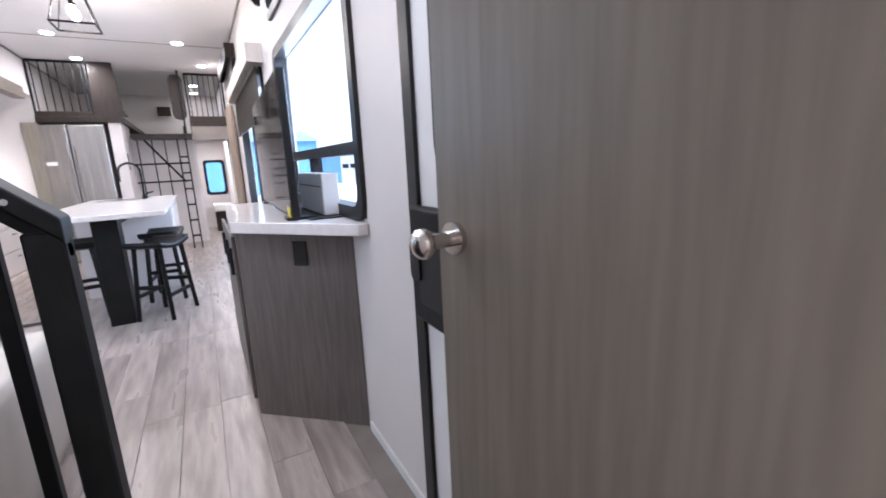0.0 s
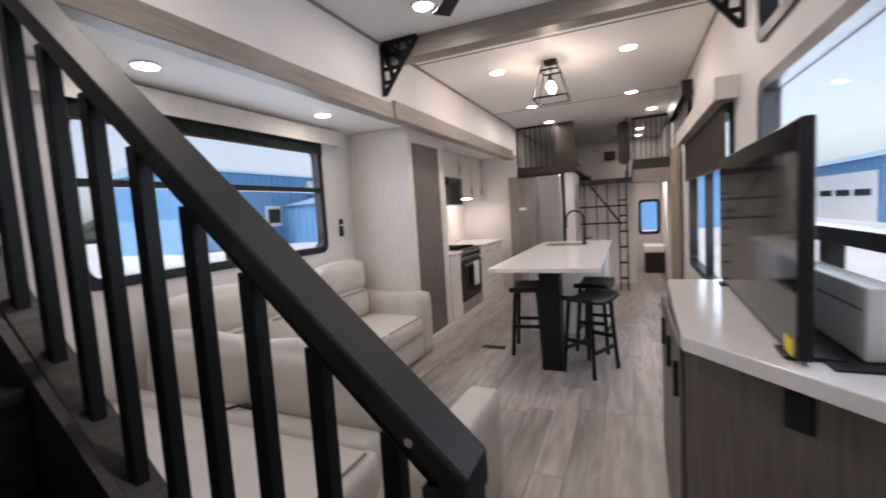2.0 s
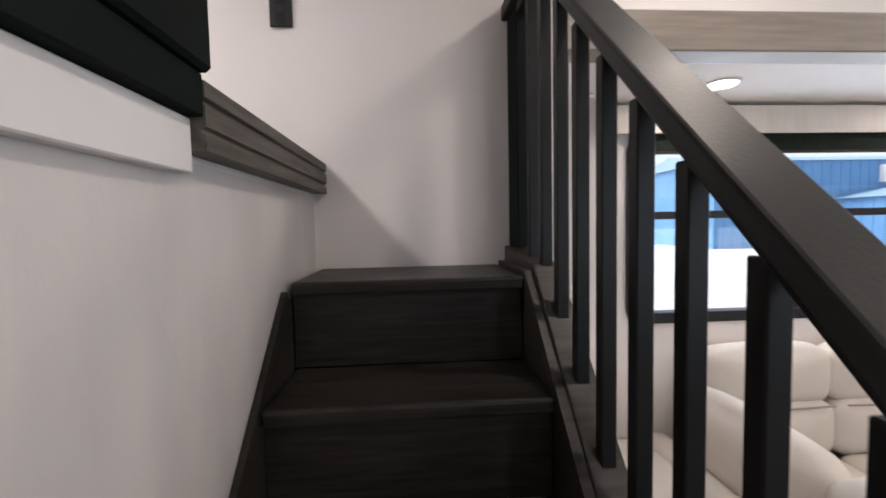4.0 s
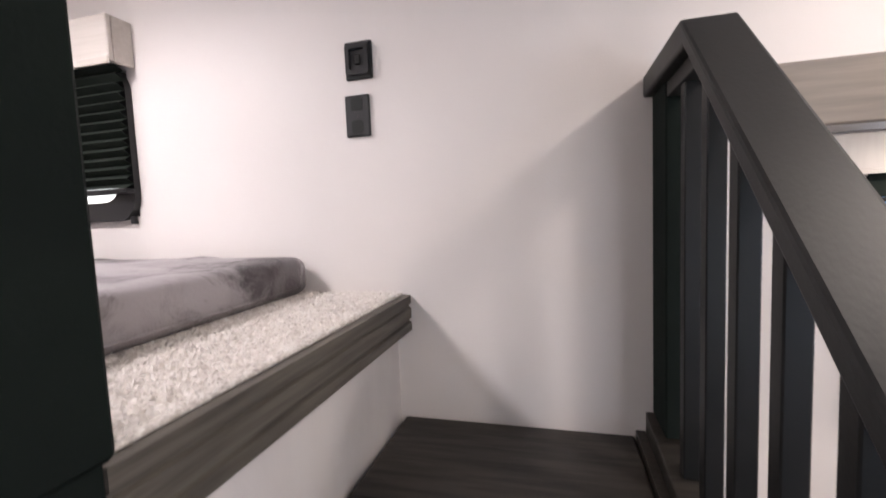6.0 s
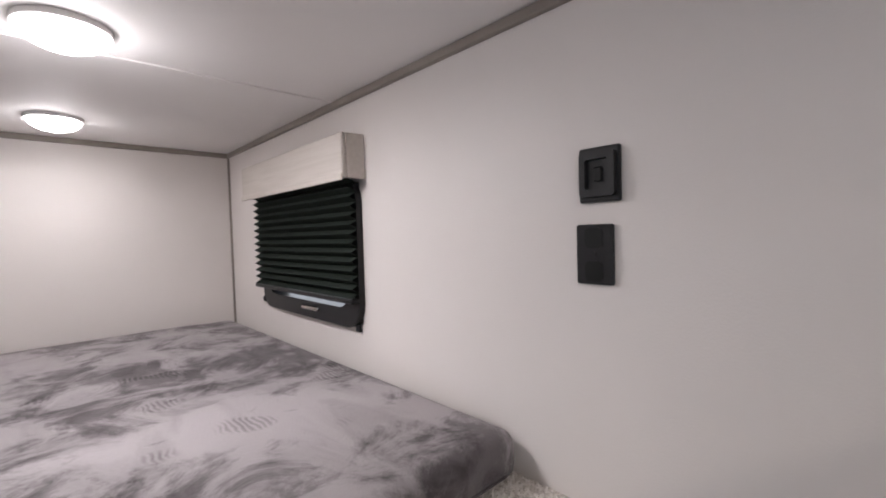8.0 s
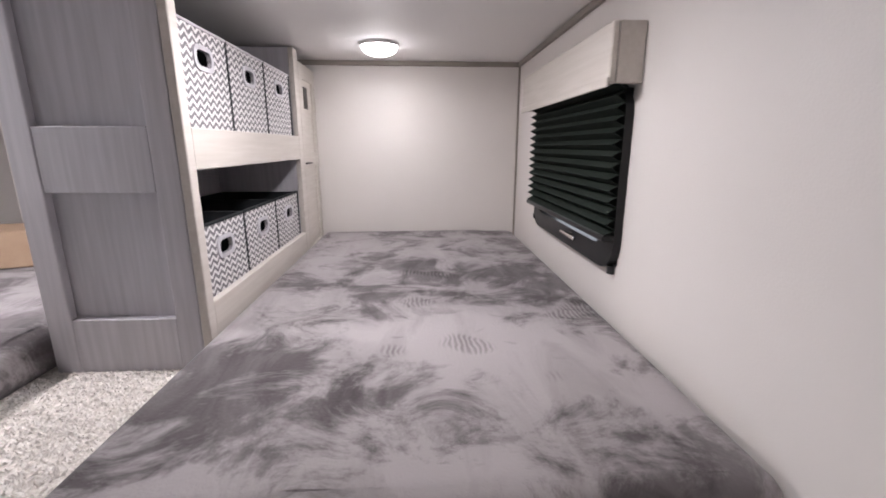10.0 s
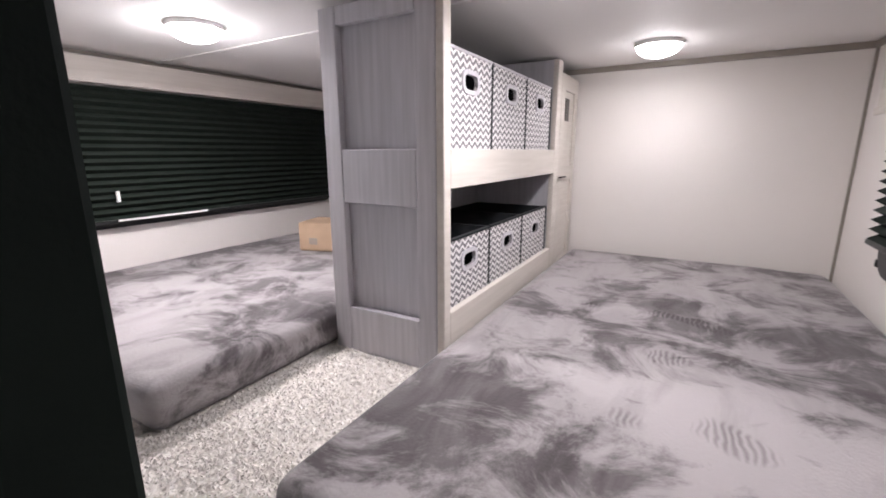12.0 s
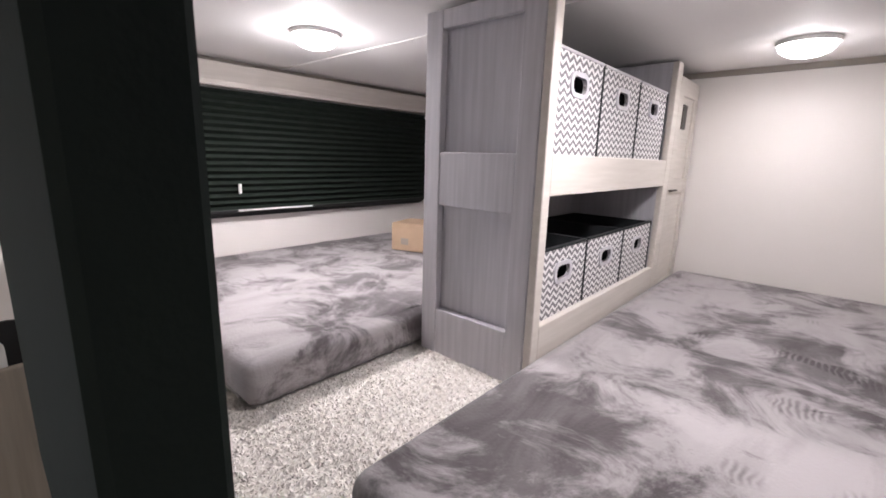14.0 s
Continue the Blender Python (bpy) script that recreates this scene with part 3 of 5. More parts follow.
b = pleated("pleated_blind", XL + 0.012, 1, -0.688, 0.063, 2.278, 2.625, "black pleated blind pulled nearly down")
pleated("pleated_blind", XR - 0.012, -1, -0.96, 0.485, 2.272, 2.755, "long black pleated blind pulled fully down")
t = thing("window_latch", "chrome latch handle on the loft window frame", "latch", at=(XL + 0.03, -0.235, 2.219))
part("lever", box(-0.006, 0.006, -0.06, 0.06, -0.006, 0.006, 0.004), NICKEL, t)
part("base", box(-0.012, -0.006, -0.02, 0.02, -0.01, 0.01, 0.002), PLASTIC, t)
for y in (0.035, -0.689):
    t = thing("blind_cord_holder", "small black cord anchor screwed to the wall", "cord anchor", "cord anchors", at=(XL + 0.008, y, 2.185 if y > 0 else 2.208))
    part("knob", disc(0, 0, -0.010, 0.010, 0.009, 10), PLASTIC, t)
    part("plate", box(-0.008, 0.004, -0.008, 0.008, -0.012, -0.006, 0.001), PLASTIC, t)
t = thing("pull_tag", "thin white pull strip on the blind rail", "strip", at=(XR - 0.055, -0.02, 2.268))
part("strip", box(-0.003, 0.003, -0.16, 0.19, -0.004, 0.004, 0.001), WHITEP, t)
t = thing("blind_pull", "small pale blind tension clip", "clip", at=(XR - 0.06, 0.16, 2.36))
part("clip", tube([(0, 0, -0.02), (0, 0, 0.02)], 0.007, 8), WHITEP, t)


def valance(y0, y1, z0, z1, depth, face, into, material, label, group="window valances"):
    t = thing("window_valance", label, "valance", group, at=(face, (y0 + y1) / 2, z0))
    a, c = sorted((face + into * 0.001, face + into * depth))
    cx, cy = face, (y0 + y1) / 2
    part("front_board", local(box(*sorted((face + into * (depth - 0.015), face + into * depth)), y0, y1, z0, z1, 0.003), cx, cy, z0), material, t)
    part("end_board", local(box(*sorted((face + into * 0.001, face + into * (depth - 0.0155))), y1 - 0.015, y1, z0, z1, 0.002), cx, cy, z0), material, t)
    part("end_board", local(box(*sorted((face + into * 0.001, face + into * (depth - 0.0155))), y0, y0 + 0.015, z0, z1, 0.002), cx, cy, z0), material, t)
    part("top_board", local(box(*sorted((face + into * 0.001, face + into * (depth - 0.0155))), y0 + 0.016, y1 - 0.016, z1 - 0.012, z1, 0.001), cx, cy, z0), material, t)
    part("edge_lip", local(box(*sorted((face + into * (depth - 0.002), face + into * (depth + 0.005))), y0, y1, z0 - 0.008, z0 + 0.012, 0.002), cx, cy, z0), material, t)
    return t


valance(-0.715, 0.085, 2.622, 2.747, 0.075, XL, 1, DRIFTLIGHT, "cream wood-grain box valance above the loft window")
valance(-1.02, 0.62, 2.770, 2.852, 0.07, XR, -1, DRIFTLIGHT, "long cream box valance above the loft window")
valance(2.20, 4.80, 2.255, 2.40, 0.10, SL, 1, CREAM, "long cream valance above the lounge window")
valance(4.25, 6.70, 2.10, 2.24, 0.13, XR, -1, CREAM, "cream valance above the dining window")
valance(6.3, 8.0, 2.57, 2.73, 0.11, XR, -1, BROWN, "dark brown valance high on the wall")

for (y0, y1, z, nm) in ((4.38, 6.62, 1.70, "roller_shade"), (2.40, 4.52, 2.16, "roller_shade"), (6.35, 7.95, 2.25, "roller_shade")):
    face, s = (SL, 1) if y0 < 4 else (XR, -1)
    z1 = {1.70: 2.10, 2.16: 2.27, 2.25: 2.57}[z]
    t = thing(nm, "dark fabric roller shade partly drawn over a window", "shade", "roller shades", at=(face + s * 0.05, (y0 + y1) / 2, z))
    part("fabric", box(-0.002, 0.002, -(y1 - y0) / 2, (y1 - y0) / 2, 0, z1 - z, 0), BROWN if s < 0 else BLIND, t)
    part("hem_bar", box(-0.008, 0.008, -(y1 - y0) / 2, (y1 - y0) / 2, -0.018, -0.0005, 0.003), BROWN, t)


# ---- sleeping loft things ----
def mattress(x0, x1, y0, y1, z0, z1, label):
    t = thing("mattress", label, "mattress", "loft mattresses", at=((x0 + x1) / 2, (y0 + y1) / 2, z0))
    bm = bmesh.new()
    cx, cy, r = (x0 + x1) / 2, (y0 + y1) / 2, 0.035
    add_box(bm, x0, x1, y0, y1, z0, z1)
    bmesh.ops.bevel(bm, geom=list(bm.edges), offset=r, segments=4, profile=0.5, affect="EDGES")
    top = [f for f in bm.faces if f.normal.z > 0.99]
    bmesh.ops.subdivide_edges(bm, edges=list({e for f in top for e in f.edges}), cuts=40, use_grid_fill=True)
    for v in bm.verts:
        if v.co.z > z1 - 0.002:
            p = v.co
            v.co.z += 0.007 * noise.noise(Vector((p.x * 5, p.y * 5, 1))) + 0.004 * noise.noise(Vector((p.x * 14, p.y * 14, 3)))
    for f in bm.faces:
        f.smooth = True
    part("cover", local(bm, cx, cy, z0), VELVET, t)
    part("front_seam", local(tube([(x0 + 0.05, y1 - 0.0005, z0 + 0.022), (x1 - 0.05, y1 - 0.0005, z0 + 0.022)], 0.0025, 6), cx, cy, z0), VELVET, t)
    return t


mattress(XL + 0.012, -0.850, BACK + 0.006, 0.625, LOFT + 0.004, 2.070, "grey velvet-covered foam mattress with brushed marks")
mattress(-0.478, XR - 0.012, BACK + 0.006, 0.595, LOFT + 0.004, 2.078, "grey velvet-covered foam mattress by the long window")

# storage divider with open shelves
CX0, CX1, CY0, CY1 = -0.845, -0.485, BACK + 0.006, 0.100
Z0, Z1 = LOFT + 0.005, CEIL - 0.012
div = thing("storage_divider", "greyed-wood divider cabinet with open shelves", "cabinet", at=(-0.66, 0.10, Z0))


def dp(name, bm, m, label=""):
    return part(name, local(bm, -0.66, 0.10, Z0), m, div, label)


dp("end_stile", box(CX0 + 0.022, CX0 + 0.075, CY1 - 0.022, CY1, Z0, Z1, 0.002), DRIFT)
dp("end_stile", box(CX1 - 0.054, CX1, CY1 - 0.022, CY1, Z0, Z1, 0.002), DRIFT)
for z0, z1 in ((Z0, 2.102), (2.390, 2.527), (2.820, Z1)):
    dp("end_rail", box(CX0 + 0.0755, CX1 - 0.0545, CY1 - 0.021, CY1 - 0.001, z0, z1, 0.002), DRIFT)
dp("end_panel", box(CX0 + 0.06, CX1 - 0.04, CY1 - 0.034, CY1 - 0.0225, Z0 + 0.02, Z1 - 0.02, 0), DRIFT)
FX = CX0
yb0, yb1 = -0.780, 0.068
dp("face_stile", box(FX, FX + 0.021, yb1, CY1, Z0, Z1, 0.002), DRIFTLIGHT)
dp("face_stile", box(FX, FX + 0.021, yb0 - 0.055, yb0, Z0, Z1, 0.002), DRIFTLIGHT)
for z0, z1 in ((Z0, 2.128), (2.435, 2.527)):
    dp("face_rail", box(FX + 0.001, FX + 0.020, yb0 + 0.0005, yb1 - 0.0005, z0, z1, 0.002), DRIFTLIGHT)
dp("shelf", box(FX + 0.0215, CX1 - 0.02, yb0, yb1 - 0.001, 2.503, 2.520, 0.001), DRIFT)
dp("shelf", box(FX + 0.0215, CX1 - 0.02, yb0, yb1 - 0.001, 2.101, 2.118, 0.001), DRIFT)
dp("back_board", box(CX1 - 0.0185, CX1, CY0, CY1 - 0.035, Z0, Z1, 0.001), DRIFT)
dp("partition", box(FX + 0.0215, CX1 - 0.02, yb0 - 0.02, yb0 - 0.004, Z0, Z1, 0.001), DRIFT)
# tall narrow door past the shelves
dp("door_frame", ring(rounded(CY0 + 0.005, yb0 - 0.057, Z0 + 0.01, Z1 - 0.04, 0.002, 1), rounded(CY0 + 0.055, yb0 - 0.112, Z0 + 0.08, Z1 - 0.10, 0.002, 1), "x", FX, FX + 0.02), DRIFTLIGHT)
dp("door_panel", box(FX + 0.008, FX + 0.016, CY0 + 0.05, yb0 - 0.10, Z0 + 0.05, Z1 - 0.08, 0), DRIFTLIGHT)
dp("door_rail", box(FX + 0.001, FX + 0.019, CY0 + 0.0555, yb0 - 0.1055, 2.40, 2.46, 0.001), DRIFTLIGHT)
dp("finger_pull", box(FX - 0.012, FX + 0.0, -0.93, -0.85, 2.412, 2.418, 0.001), BROWN)
dp("vent_plate", box(FX + 0.002, FX + 0.0075, -0.970, -0.910, 2.645, 2.735, 0.002), BROWN)


def bin_box(y0, y1, z0, z1, open_top, label):
    x0, x1 = FX + 0.024, CX1 - 0.03
    cx, cy = (x0 + x1) / 2, (y0 + y1) / 2
    t = thing("storage_bin", label, "storage bin", "fabric storage bins", at=(cx, cy, z0))
    w = 0.006
    zc = z1 - 0.068
    hole = rounded(cy - 0.036, cy + 0.036, zc - 0.018, zc + 0.018, 0.015, 4)
    front = part("front", local(ring(rounded(y0, y1, z0, z1, 0.004, 4), hole, "x", x0, x0 + w), cx, cy, z0), CHEV, t)
    part("handle_rim", local(ring(rounded(cy - 0.048, cy + 0.048, zc - 0.029, zc + 0.029, 0.024, 4), hole, "x", x0 - 0.004, x0 + w + 0.001), cx, cy, z0), DRIFT, t, "grey plastic handle rim")
    part("side", local(box(x0 + w, x1, y0, y0 + w, z0, z1, 0), cx, cy, z0), BINDARK, t)
    part("side", local(box(x0 + w, x1, y1 - w, y1, z0, z1, 0), cx, cy, z0), BINDARK, t)
    part("back", local(box(x1 - w, x1, y0 + w, y1 - w, z0, z1, 0), cx, cy, z0), BINDARK, t)
    part("bottom", local(box(x0 + w, x1 - w, y0 + w, y1 - w, z0, z0 + w, 0), cx, cy, z0), BINDARK, t)
    part("edge_tape", local(box(x0 - 0.002, x0 + w + 0.001, y0, y0 + 0.008, z0, z1, 0), cx, cy, z0), BINDARK, t)
    part("rim_tape", local(box(x0 - 0.0025, x0 + w + 0.002, y0 + 0.006, y1, z1 - 0.004, z1 + 0.003, 0.001), cx, cy, z0), BINDARK if open_top else DRIFT, t)


W = (yb1 - yb0 - 0.02) / 3
for k in range(3):
    y = yb0 + 0.006 + k * (W + 0.004)
    bin_box(y, y + W, 2.1185, 2.303, True, "fabric storage bin with grey and white zigzag, open and empty")
    bin_box(y, y + W, 2.5205, 2.757, False, "tall fabric storage bin with grey and white zigzag")
t = thing("cardboard_box", "small brown cardboard box on the loft mattress", "box", at=(0.12, -0.50, 2.082))
t.rotation_euler = (0, 0, radians(18))
part("carton", box(-0.11, 0.11, -0.09, 0.09, 0, 0.125, 0.003), CARD, t)
part("flap", box(-0.108, 0.108, -0.088, -0.002, 0.1255, 0.129, 0.001), CARD, t)
part("flap", box(-0.108, 0.108, 0.002, 0.088, 0.1255, 0.129, 0.001), CARD, t)
part("printing", box(0.02, 0.06, 0.0902, 0.0912, 0.03, 0.06, 0), TRIM, t)


# socket plates on the stair wall
def plate(face, into, y, z, w, h, deep, label, cat):
    t = thing("wall_plate", label, cat, "wall plates", at=(face, y, z))
    bm = bmesh.new()
    x0, x1 = sorted((0.0005 * into, 0.010 * into))
    add_box(bm, x0, x1, -w / 2, w / 2, -h / 2, h / 2, bevel=0.004)
    part("cover", bm, PLASTIC, t)
    if deep:
        x0, x1 = sorted((0.010 * into, 0.020 * into))
        part("bezel", ring(rounded(-w * 0.42, w * 0.42, -h * 0.40, h * 0.40, 0.006), rounded(-w * 0.28, w * 0.28, -h * 0.27, h * 0.27, 0.005), "x", x0, x1), PLASTIC, t)
        x0, x1 = sorted((0.010 * into, 0.016 * into))
        part("rocker", box(x0, x1, -0.007, 0.007, -0.012, 0.012, 0.002), BLACK, t)
    else:
        for dz in (-0.028, 0.028):
            x0, x1 = sorted((0.010 * into, 0.0112 * into))
            part("outlet_face", prism(rounded(-0.016, 0.016, dz - 0.017, dz + 0.017, 0.008), "x", x0, x1), BLACK, t)
        x0, x1 = sorted((0.010 * into, 0.0115 * into))
        part("screw", prism(rounded(-0.004, 0.004, -0.004, 0.004, 0.0035), "x", x0, x1), PLASTIC, t)
    return t


plate(XL, 1, 0.793, 2.549, 0.072, 0.092, True, "black square switch cover on the loft wall", "switch")
plate(XL, 1, 0.783, 2.416, 0.066, 0.102, False, "black rectangular outlet plate", "outlet")
plate(SL, 1, 4.79, 1.475, 0.05, 0.06, True, "small black switch by the window", "switch")
plate(SL, 1, 4.79, 1.375, 0.07, 0.115, False, "black outlet plate by the window", "outlet")


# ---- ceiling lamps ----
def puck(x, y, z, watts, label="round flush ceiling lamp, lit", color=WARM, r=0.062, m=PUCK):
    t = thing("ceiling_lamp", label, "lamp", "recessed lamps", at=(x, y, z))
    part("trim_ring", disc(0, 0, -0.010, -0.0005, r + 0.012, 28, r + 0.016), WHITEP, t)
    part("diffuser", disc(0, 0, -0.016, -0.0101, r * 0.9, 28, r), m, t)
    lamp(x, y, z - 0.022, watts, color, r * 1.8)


for x, y in ((-1.26, 2.05), (-0.01, 2.07), (-1.25, 3.71), (-0.01, 3.73), (-1.225, 5.34), (-0.01, 5.35), (-1.225, 7.05), (0.02, 7.09), (-1.205, 8.30), (0.30, 8.36)):
    puck(x, y, CEIL, 4.8 if y < 3 else 4.0 if y < 7 else 8.0)
for x, y in ((0.17, 10.2), (0.17, 11.1)):
    puck(x, y, CEIL, 2)
# Added fill, no known fixture: brightens the interior door from behind the camera.
puck(0.12, -0.45, LOFT - 0.10, 4.5, "added hall fill lamp, out of view")
# Another added fill, hidden by the doorway header, to make the bath bright.
puck(0.25, 10.3, 2.03, 14, "added bath fill lamp, out of view")
for y in (2.63, 4.12):
    puck(-2.46, y, 2.42, 2.0)
DOME = (1.0, 0.965, 0.96)
for x, y, w in ((-1.183, -0.76, 2.1), (-0.055, 0.150, 11.5), (-1.184, 0.040, 6.0)):
    t = thing("dome_lamp", "square-edged frosted dome ceiling lamp, lit", "lamp", "loft dome lamps", at=(x, y, CEIL))
    part("base", disc(0, 0, -0.012, -0.0005, 0.076, 28), WHITEP, t)
    bm = bmesh.new()
    bmesh.ops.create_uvsphere(bm, u_segments=24, v_segments=10, radius=0.070, matrix=Matrix.Translation((0, 0, -0.0125)) @ Matrix.Diagonal((1, 1, 0.5, 1)))
    bmesh.ops.delete(bm, geom=[v for v in bm.verts if v.co.z > -0.012], context="VERTS")
    part("shade", bm, PUCKC, t)
    dl = new("dome_light", bpy.data.lights.new("dome_light", "POINT"))
    dl.data.energy, dl.data.color, dl.data.shadow_soft_size = w * 0.22, DOME, 0.045
    dl.location = (x, y, CEIL - 0.120)
    lamp(x, y, CEIL - 0.05, w * 0.88, DOME, 0.11)


# ---- beam, brackets, fan, pendant ----
structure("beam", box(XL, XR, 4.11, 4.25, 2.720, CEIL - 0.0005, 0.005), BEAMWOOD, "boxed grey-brown beam across the ceiling", "beam")


def bracket(x, s):
    t = thing("corner_bracket", "black openwork triangular steel corner bracket", "bracket", "beam brackets", at=(x, 4.09, 2.457))
    w, h, z1 = 0.33 * s, 0.435, CEIL - 2.457 - 0.003

    def bar(p, q, d=0.016):
        part("bar", beam_between((p[0], 0, p[1]), (q[0], 0, q[1]), d, 0.03, 0.001), BLACK, t)
    bar((s * 0.012, 0.0), (s * 0.012, z1), 0.024)
    bar((s * 0.02, z1 - 0.012), (w, z1 - 0.012), 0.024)
    bar((s * 0.02, 0.01), (w, z1 - 0.01), 0.024)
    for f in (0.25, 0.5, 0.75):
        bar((s * 0.02, z1 * f), (w * f * 0.97, z1 * f), 0.010)
        bar((w * f, z1 - 0.01), (w * f, z1 * f), 0.010)
    for f in (0.3, 0.6):
        bar((s * 0.02, z1 * (1 - f * 0.2)), (w * f, z1 * f), 0.010)
        bar((w * f * 0.4, z1 - 0.01), (w * f, z1 * f + 0.02), 0.010)


bracket(XL + 0.001, 1)
bracket(XR - 0.001, -1)

t = thing("ceiling_fan", "black ceiling fan with flat blades, at rest", "fan", at=(-0.72, 3.25, CEIL))
part("canopy", disc(0, 0, -0.05, -0.0005, 0.05, 24, 0.075), BLACK, t)
part("rod", disc(0, 0, -0.075, -0.05, 0.013, 12), BLACK, t)
part("motor", disc(0, 0, -0.155, -0.075, 0.09, 28, 0.075), BLACK, t)
for k in range(5):
    bm = prism([(0.10, -0.03), (0.55, -0.06), (0.57, 0.05), (0.10, 0.03)], "z", -0.123, -0.115, 0.002)
    bmesh.ops.transform(bm, matrix=pose(0, 0, 0, 6, 0, 60 + 72 * k), verts=bm.verts)
    part("blade", bm, BLACK, t)

t = thing("pendant_lamp", "open black wire cage pendant with a glowing bulb", "pendant lamp", at=(-0.69, 5.32, CEIL))
part("canopy", box(-0.06, 0.06, -0.06, 0.06, -0.03, -0.0005, 0.003), BROWN, t)
part("rod", tube([(0, 0, -0.03), (0, 0, -0.16)], 0.006, 8), BLACK, t)
a, b2 = 0.085, 0.150
for sx, sy in ((1, 1), (1, -1), (-1, 1), (-1, -1)):
    part("wire", tube([(sx * a, sy * a, -0.10), (sx * b2, sy * b2, -0.36)], 0.006, 6), BLACK, t)
    part("wire", tube([(sx * 0.05, sy * 0.05, -0.031), (sx * a, sy * a, -0.10)], 0.006, 6), BLACK, t)
for q, z in ((a, -0.10), (b2, -0.36)):
    c = [(q, q, z), (q, -q, z), (-q, -q, z), (-q, q, z), (q, q, z)]
    for p0, p1 in zip(c, c[1:]):
        part("wire", tube([p0, p1], 0.009, 6), BLACK, t)
part("crossbar", tube([(0, -0.06, -0.16), (0, 0.06, -0.16)], 0.007, 8), BLACK, t)
for y in (-0.055, 0.055):
    part("holder", disc(0, y, -0.205, -0.155, 0.018, 14), BROWN, t)
    bm = bmesh.new()
    bmesh.ops.create_uvsphere(bm, u_segments=16, v_segments=12, radius=0.036, matrix=Matrix.Translation((0, y, -0.25)) @ Matrix.Diagonal((1, 1, 1.3, 1)))
    part("bulb", bm, BULB, t)
for y in (-0.055, 0.055):
    pl = new("pendant_light", bpy.data.lights.new("pendant_light", "POINT"))
    pl.data.energy, pl.data.color, pl.data.shadow_soft_size = 6.5, (1, 0.78, 0.56), 0.012
    pl.location = (-0.69, 5.32 + y, CEIL - 0.315)

# ---- entry side ----
wd = thing("interior_door", "open grey wood-grain interior door with a nickel knob", "door", at=(0.478, 0.42, 0.012))
wm = pose(0, 0, 0, 0, 0, 8.6)


def door_part(name, bm, m, label=""):
    bmesh.ops.transform(bm, matrix=wm, verts=bm.verts)
    return part(name, bm, m, wd, label)


door_part("leaf", box(-0.016, 0.016, 0.0, 0.648, 0.0, 1.86, 0.003), GREYDOOR)
for s in (-1,):
    door_part("rose", tube([(-0.016, 0.600, 1.150), (-0.026, 0.600, 1.150)], 0.026, 24), NICKEL)
    bm = tube([(-0.026, 0.600, 1.150), (-0.040, 0.600, 1.150), (-0.060, 0.600, 1.150), (-0.073, 0.600, 1.150)], 0.012, 18)
    door_part("stem", bm, NICKEL)
    bm = bmesh.new()
    bmesh.ops.create_uvsphere(bm, u_segments=24, v_segments=14, radius=0.0235, matrix=Matrix.Translation((-0.082, 0.600, 1.150)) @ Matrix.Diagonal((0.75, 1, 1, 1)))
    for f in bm.faces:
        f.smooth = True
    door_part("knob", bm, NICKEL)
    door_part("latch_plate", box(-0.011, 0.011, 0.6482, 0.651, 1.115, 1.185, 0.001), NICKEL)
structure("wall_bedroom", box(0.50, XR, 0.30, 0.40, 0, LOFT - 0.10, 0), WALL, "short wall that carries the interior door", "wall")
structure("wall_hall_end", box(-0.34, XR, -1.2, -1.12, 0, LOFT - 0.10, 0), WALL, "plain hall end wall", "wall")

ed = structure("door_1", ring(rounded(0.85, 1.66, 0.02, 1.96, 0.05), rounded(0.92, 1.60, 0.07, 1.91, 0.04), "x", XR - 0.010, XR + 0.07), PLASTIC, "white entry door in a black frame with a window", "entry door")
part("leaf", ring(rounded(0.905, 1.615, 0.055, 1.925, 0.03), rounded(1.045, 1.39, 1.34, 1.765, 0.03), "x", XR + 0.004, XR + 0.04), WHITEP, ed)
part("window_frame", ring(rounded(0.98, 1.465, 1.265, 1.83, 0.06), rounded(1.05, 1.385, 1.345, 1.76, 0.03), "x", XR - 0.016, XR + 0.006), PLASTIC, ed)
dpane = part("pane", prism(rounded(1.04, 1.395, 1.335, 1.77, 0.03), "x", XR + 0.016, XR + 0.021), GLASS, ed)
dpane.visible_shadow = False
lp = part("lock_panel", box(XR - 0.03, XR + 0.0035, 1.30, 1.625, 0.795, 1.155, 0.012, 2), BLACK, ed, "black plastic lock panel")
part("lock_recess", prism(rounded(1.36, 1.56, 0.86, 1.09, 0.02), "x", XR - 0.036, XR - 0.0305), PLASTIC, lp)
part("paddle", prism(rounded(1.54, 1.60, 0.93, 1.05, 0.02), "x", XR - 0.044, XR - 0.0305), PLASTIC, lp)
structure("baseboard", box(XR - 0.010, XR, 1.69, 2.27, 0.0, 0.05, 0.002), WHITEP, "slim pale baseboard", "trim")

# television cabinet
tc = thing("media_cabinet", "grey wood media cabinet with an angled end", "cabinet", at=(0.35, 3.2, 0))
body = [(XR - 0.003, 2.30), (0.140, 2.715), (0.155, 3.72), (XR - 0.003, 3.72)]
part("body", local(prism(body, "z", 0.0, 0.997), 0.35, 3.2, 0), GREYWOOD, tc)
for k in range(3):
    y0 = 2.76 + 0.32 * k
    d = part("door", local(box(0.122, 0.1395, y0, y0 + 0.308, 0.08, 0.96, 0.003), 0.35, 3.2, 0), GREYWOOD, tc)
    part("handle", local(box(0.104, 0.1215, y0 + 0.03, y0 + 0.045, 0.76, 0.90, 0.003), 0.35, 3.2, 0), PLASTIC, d)
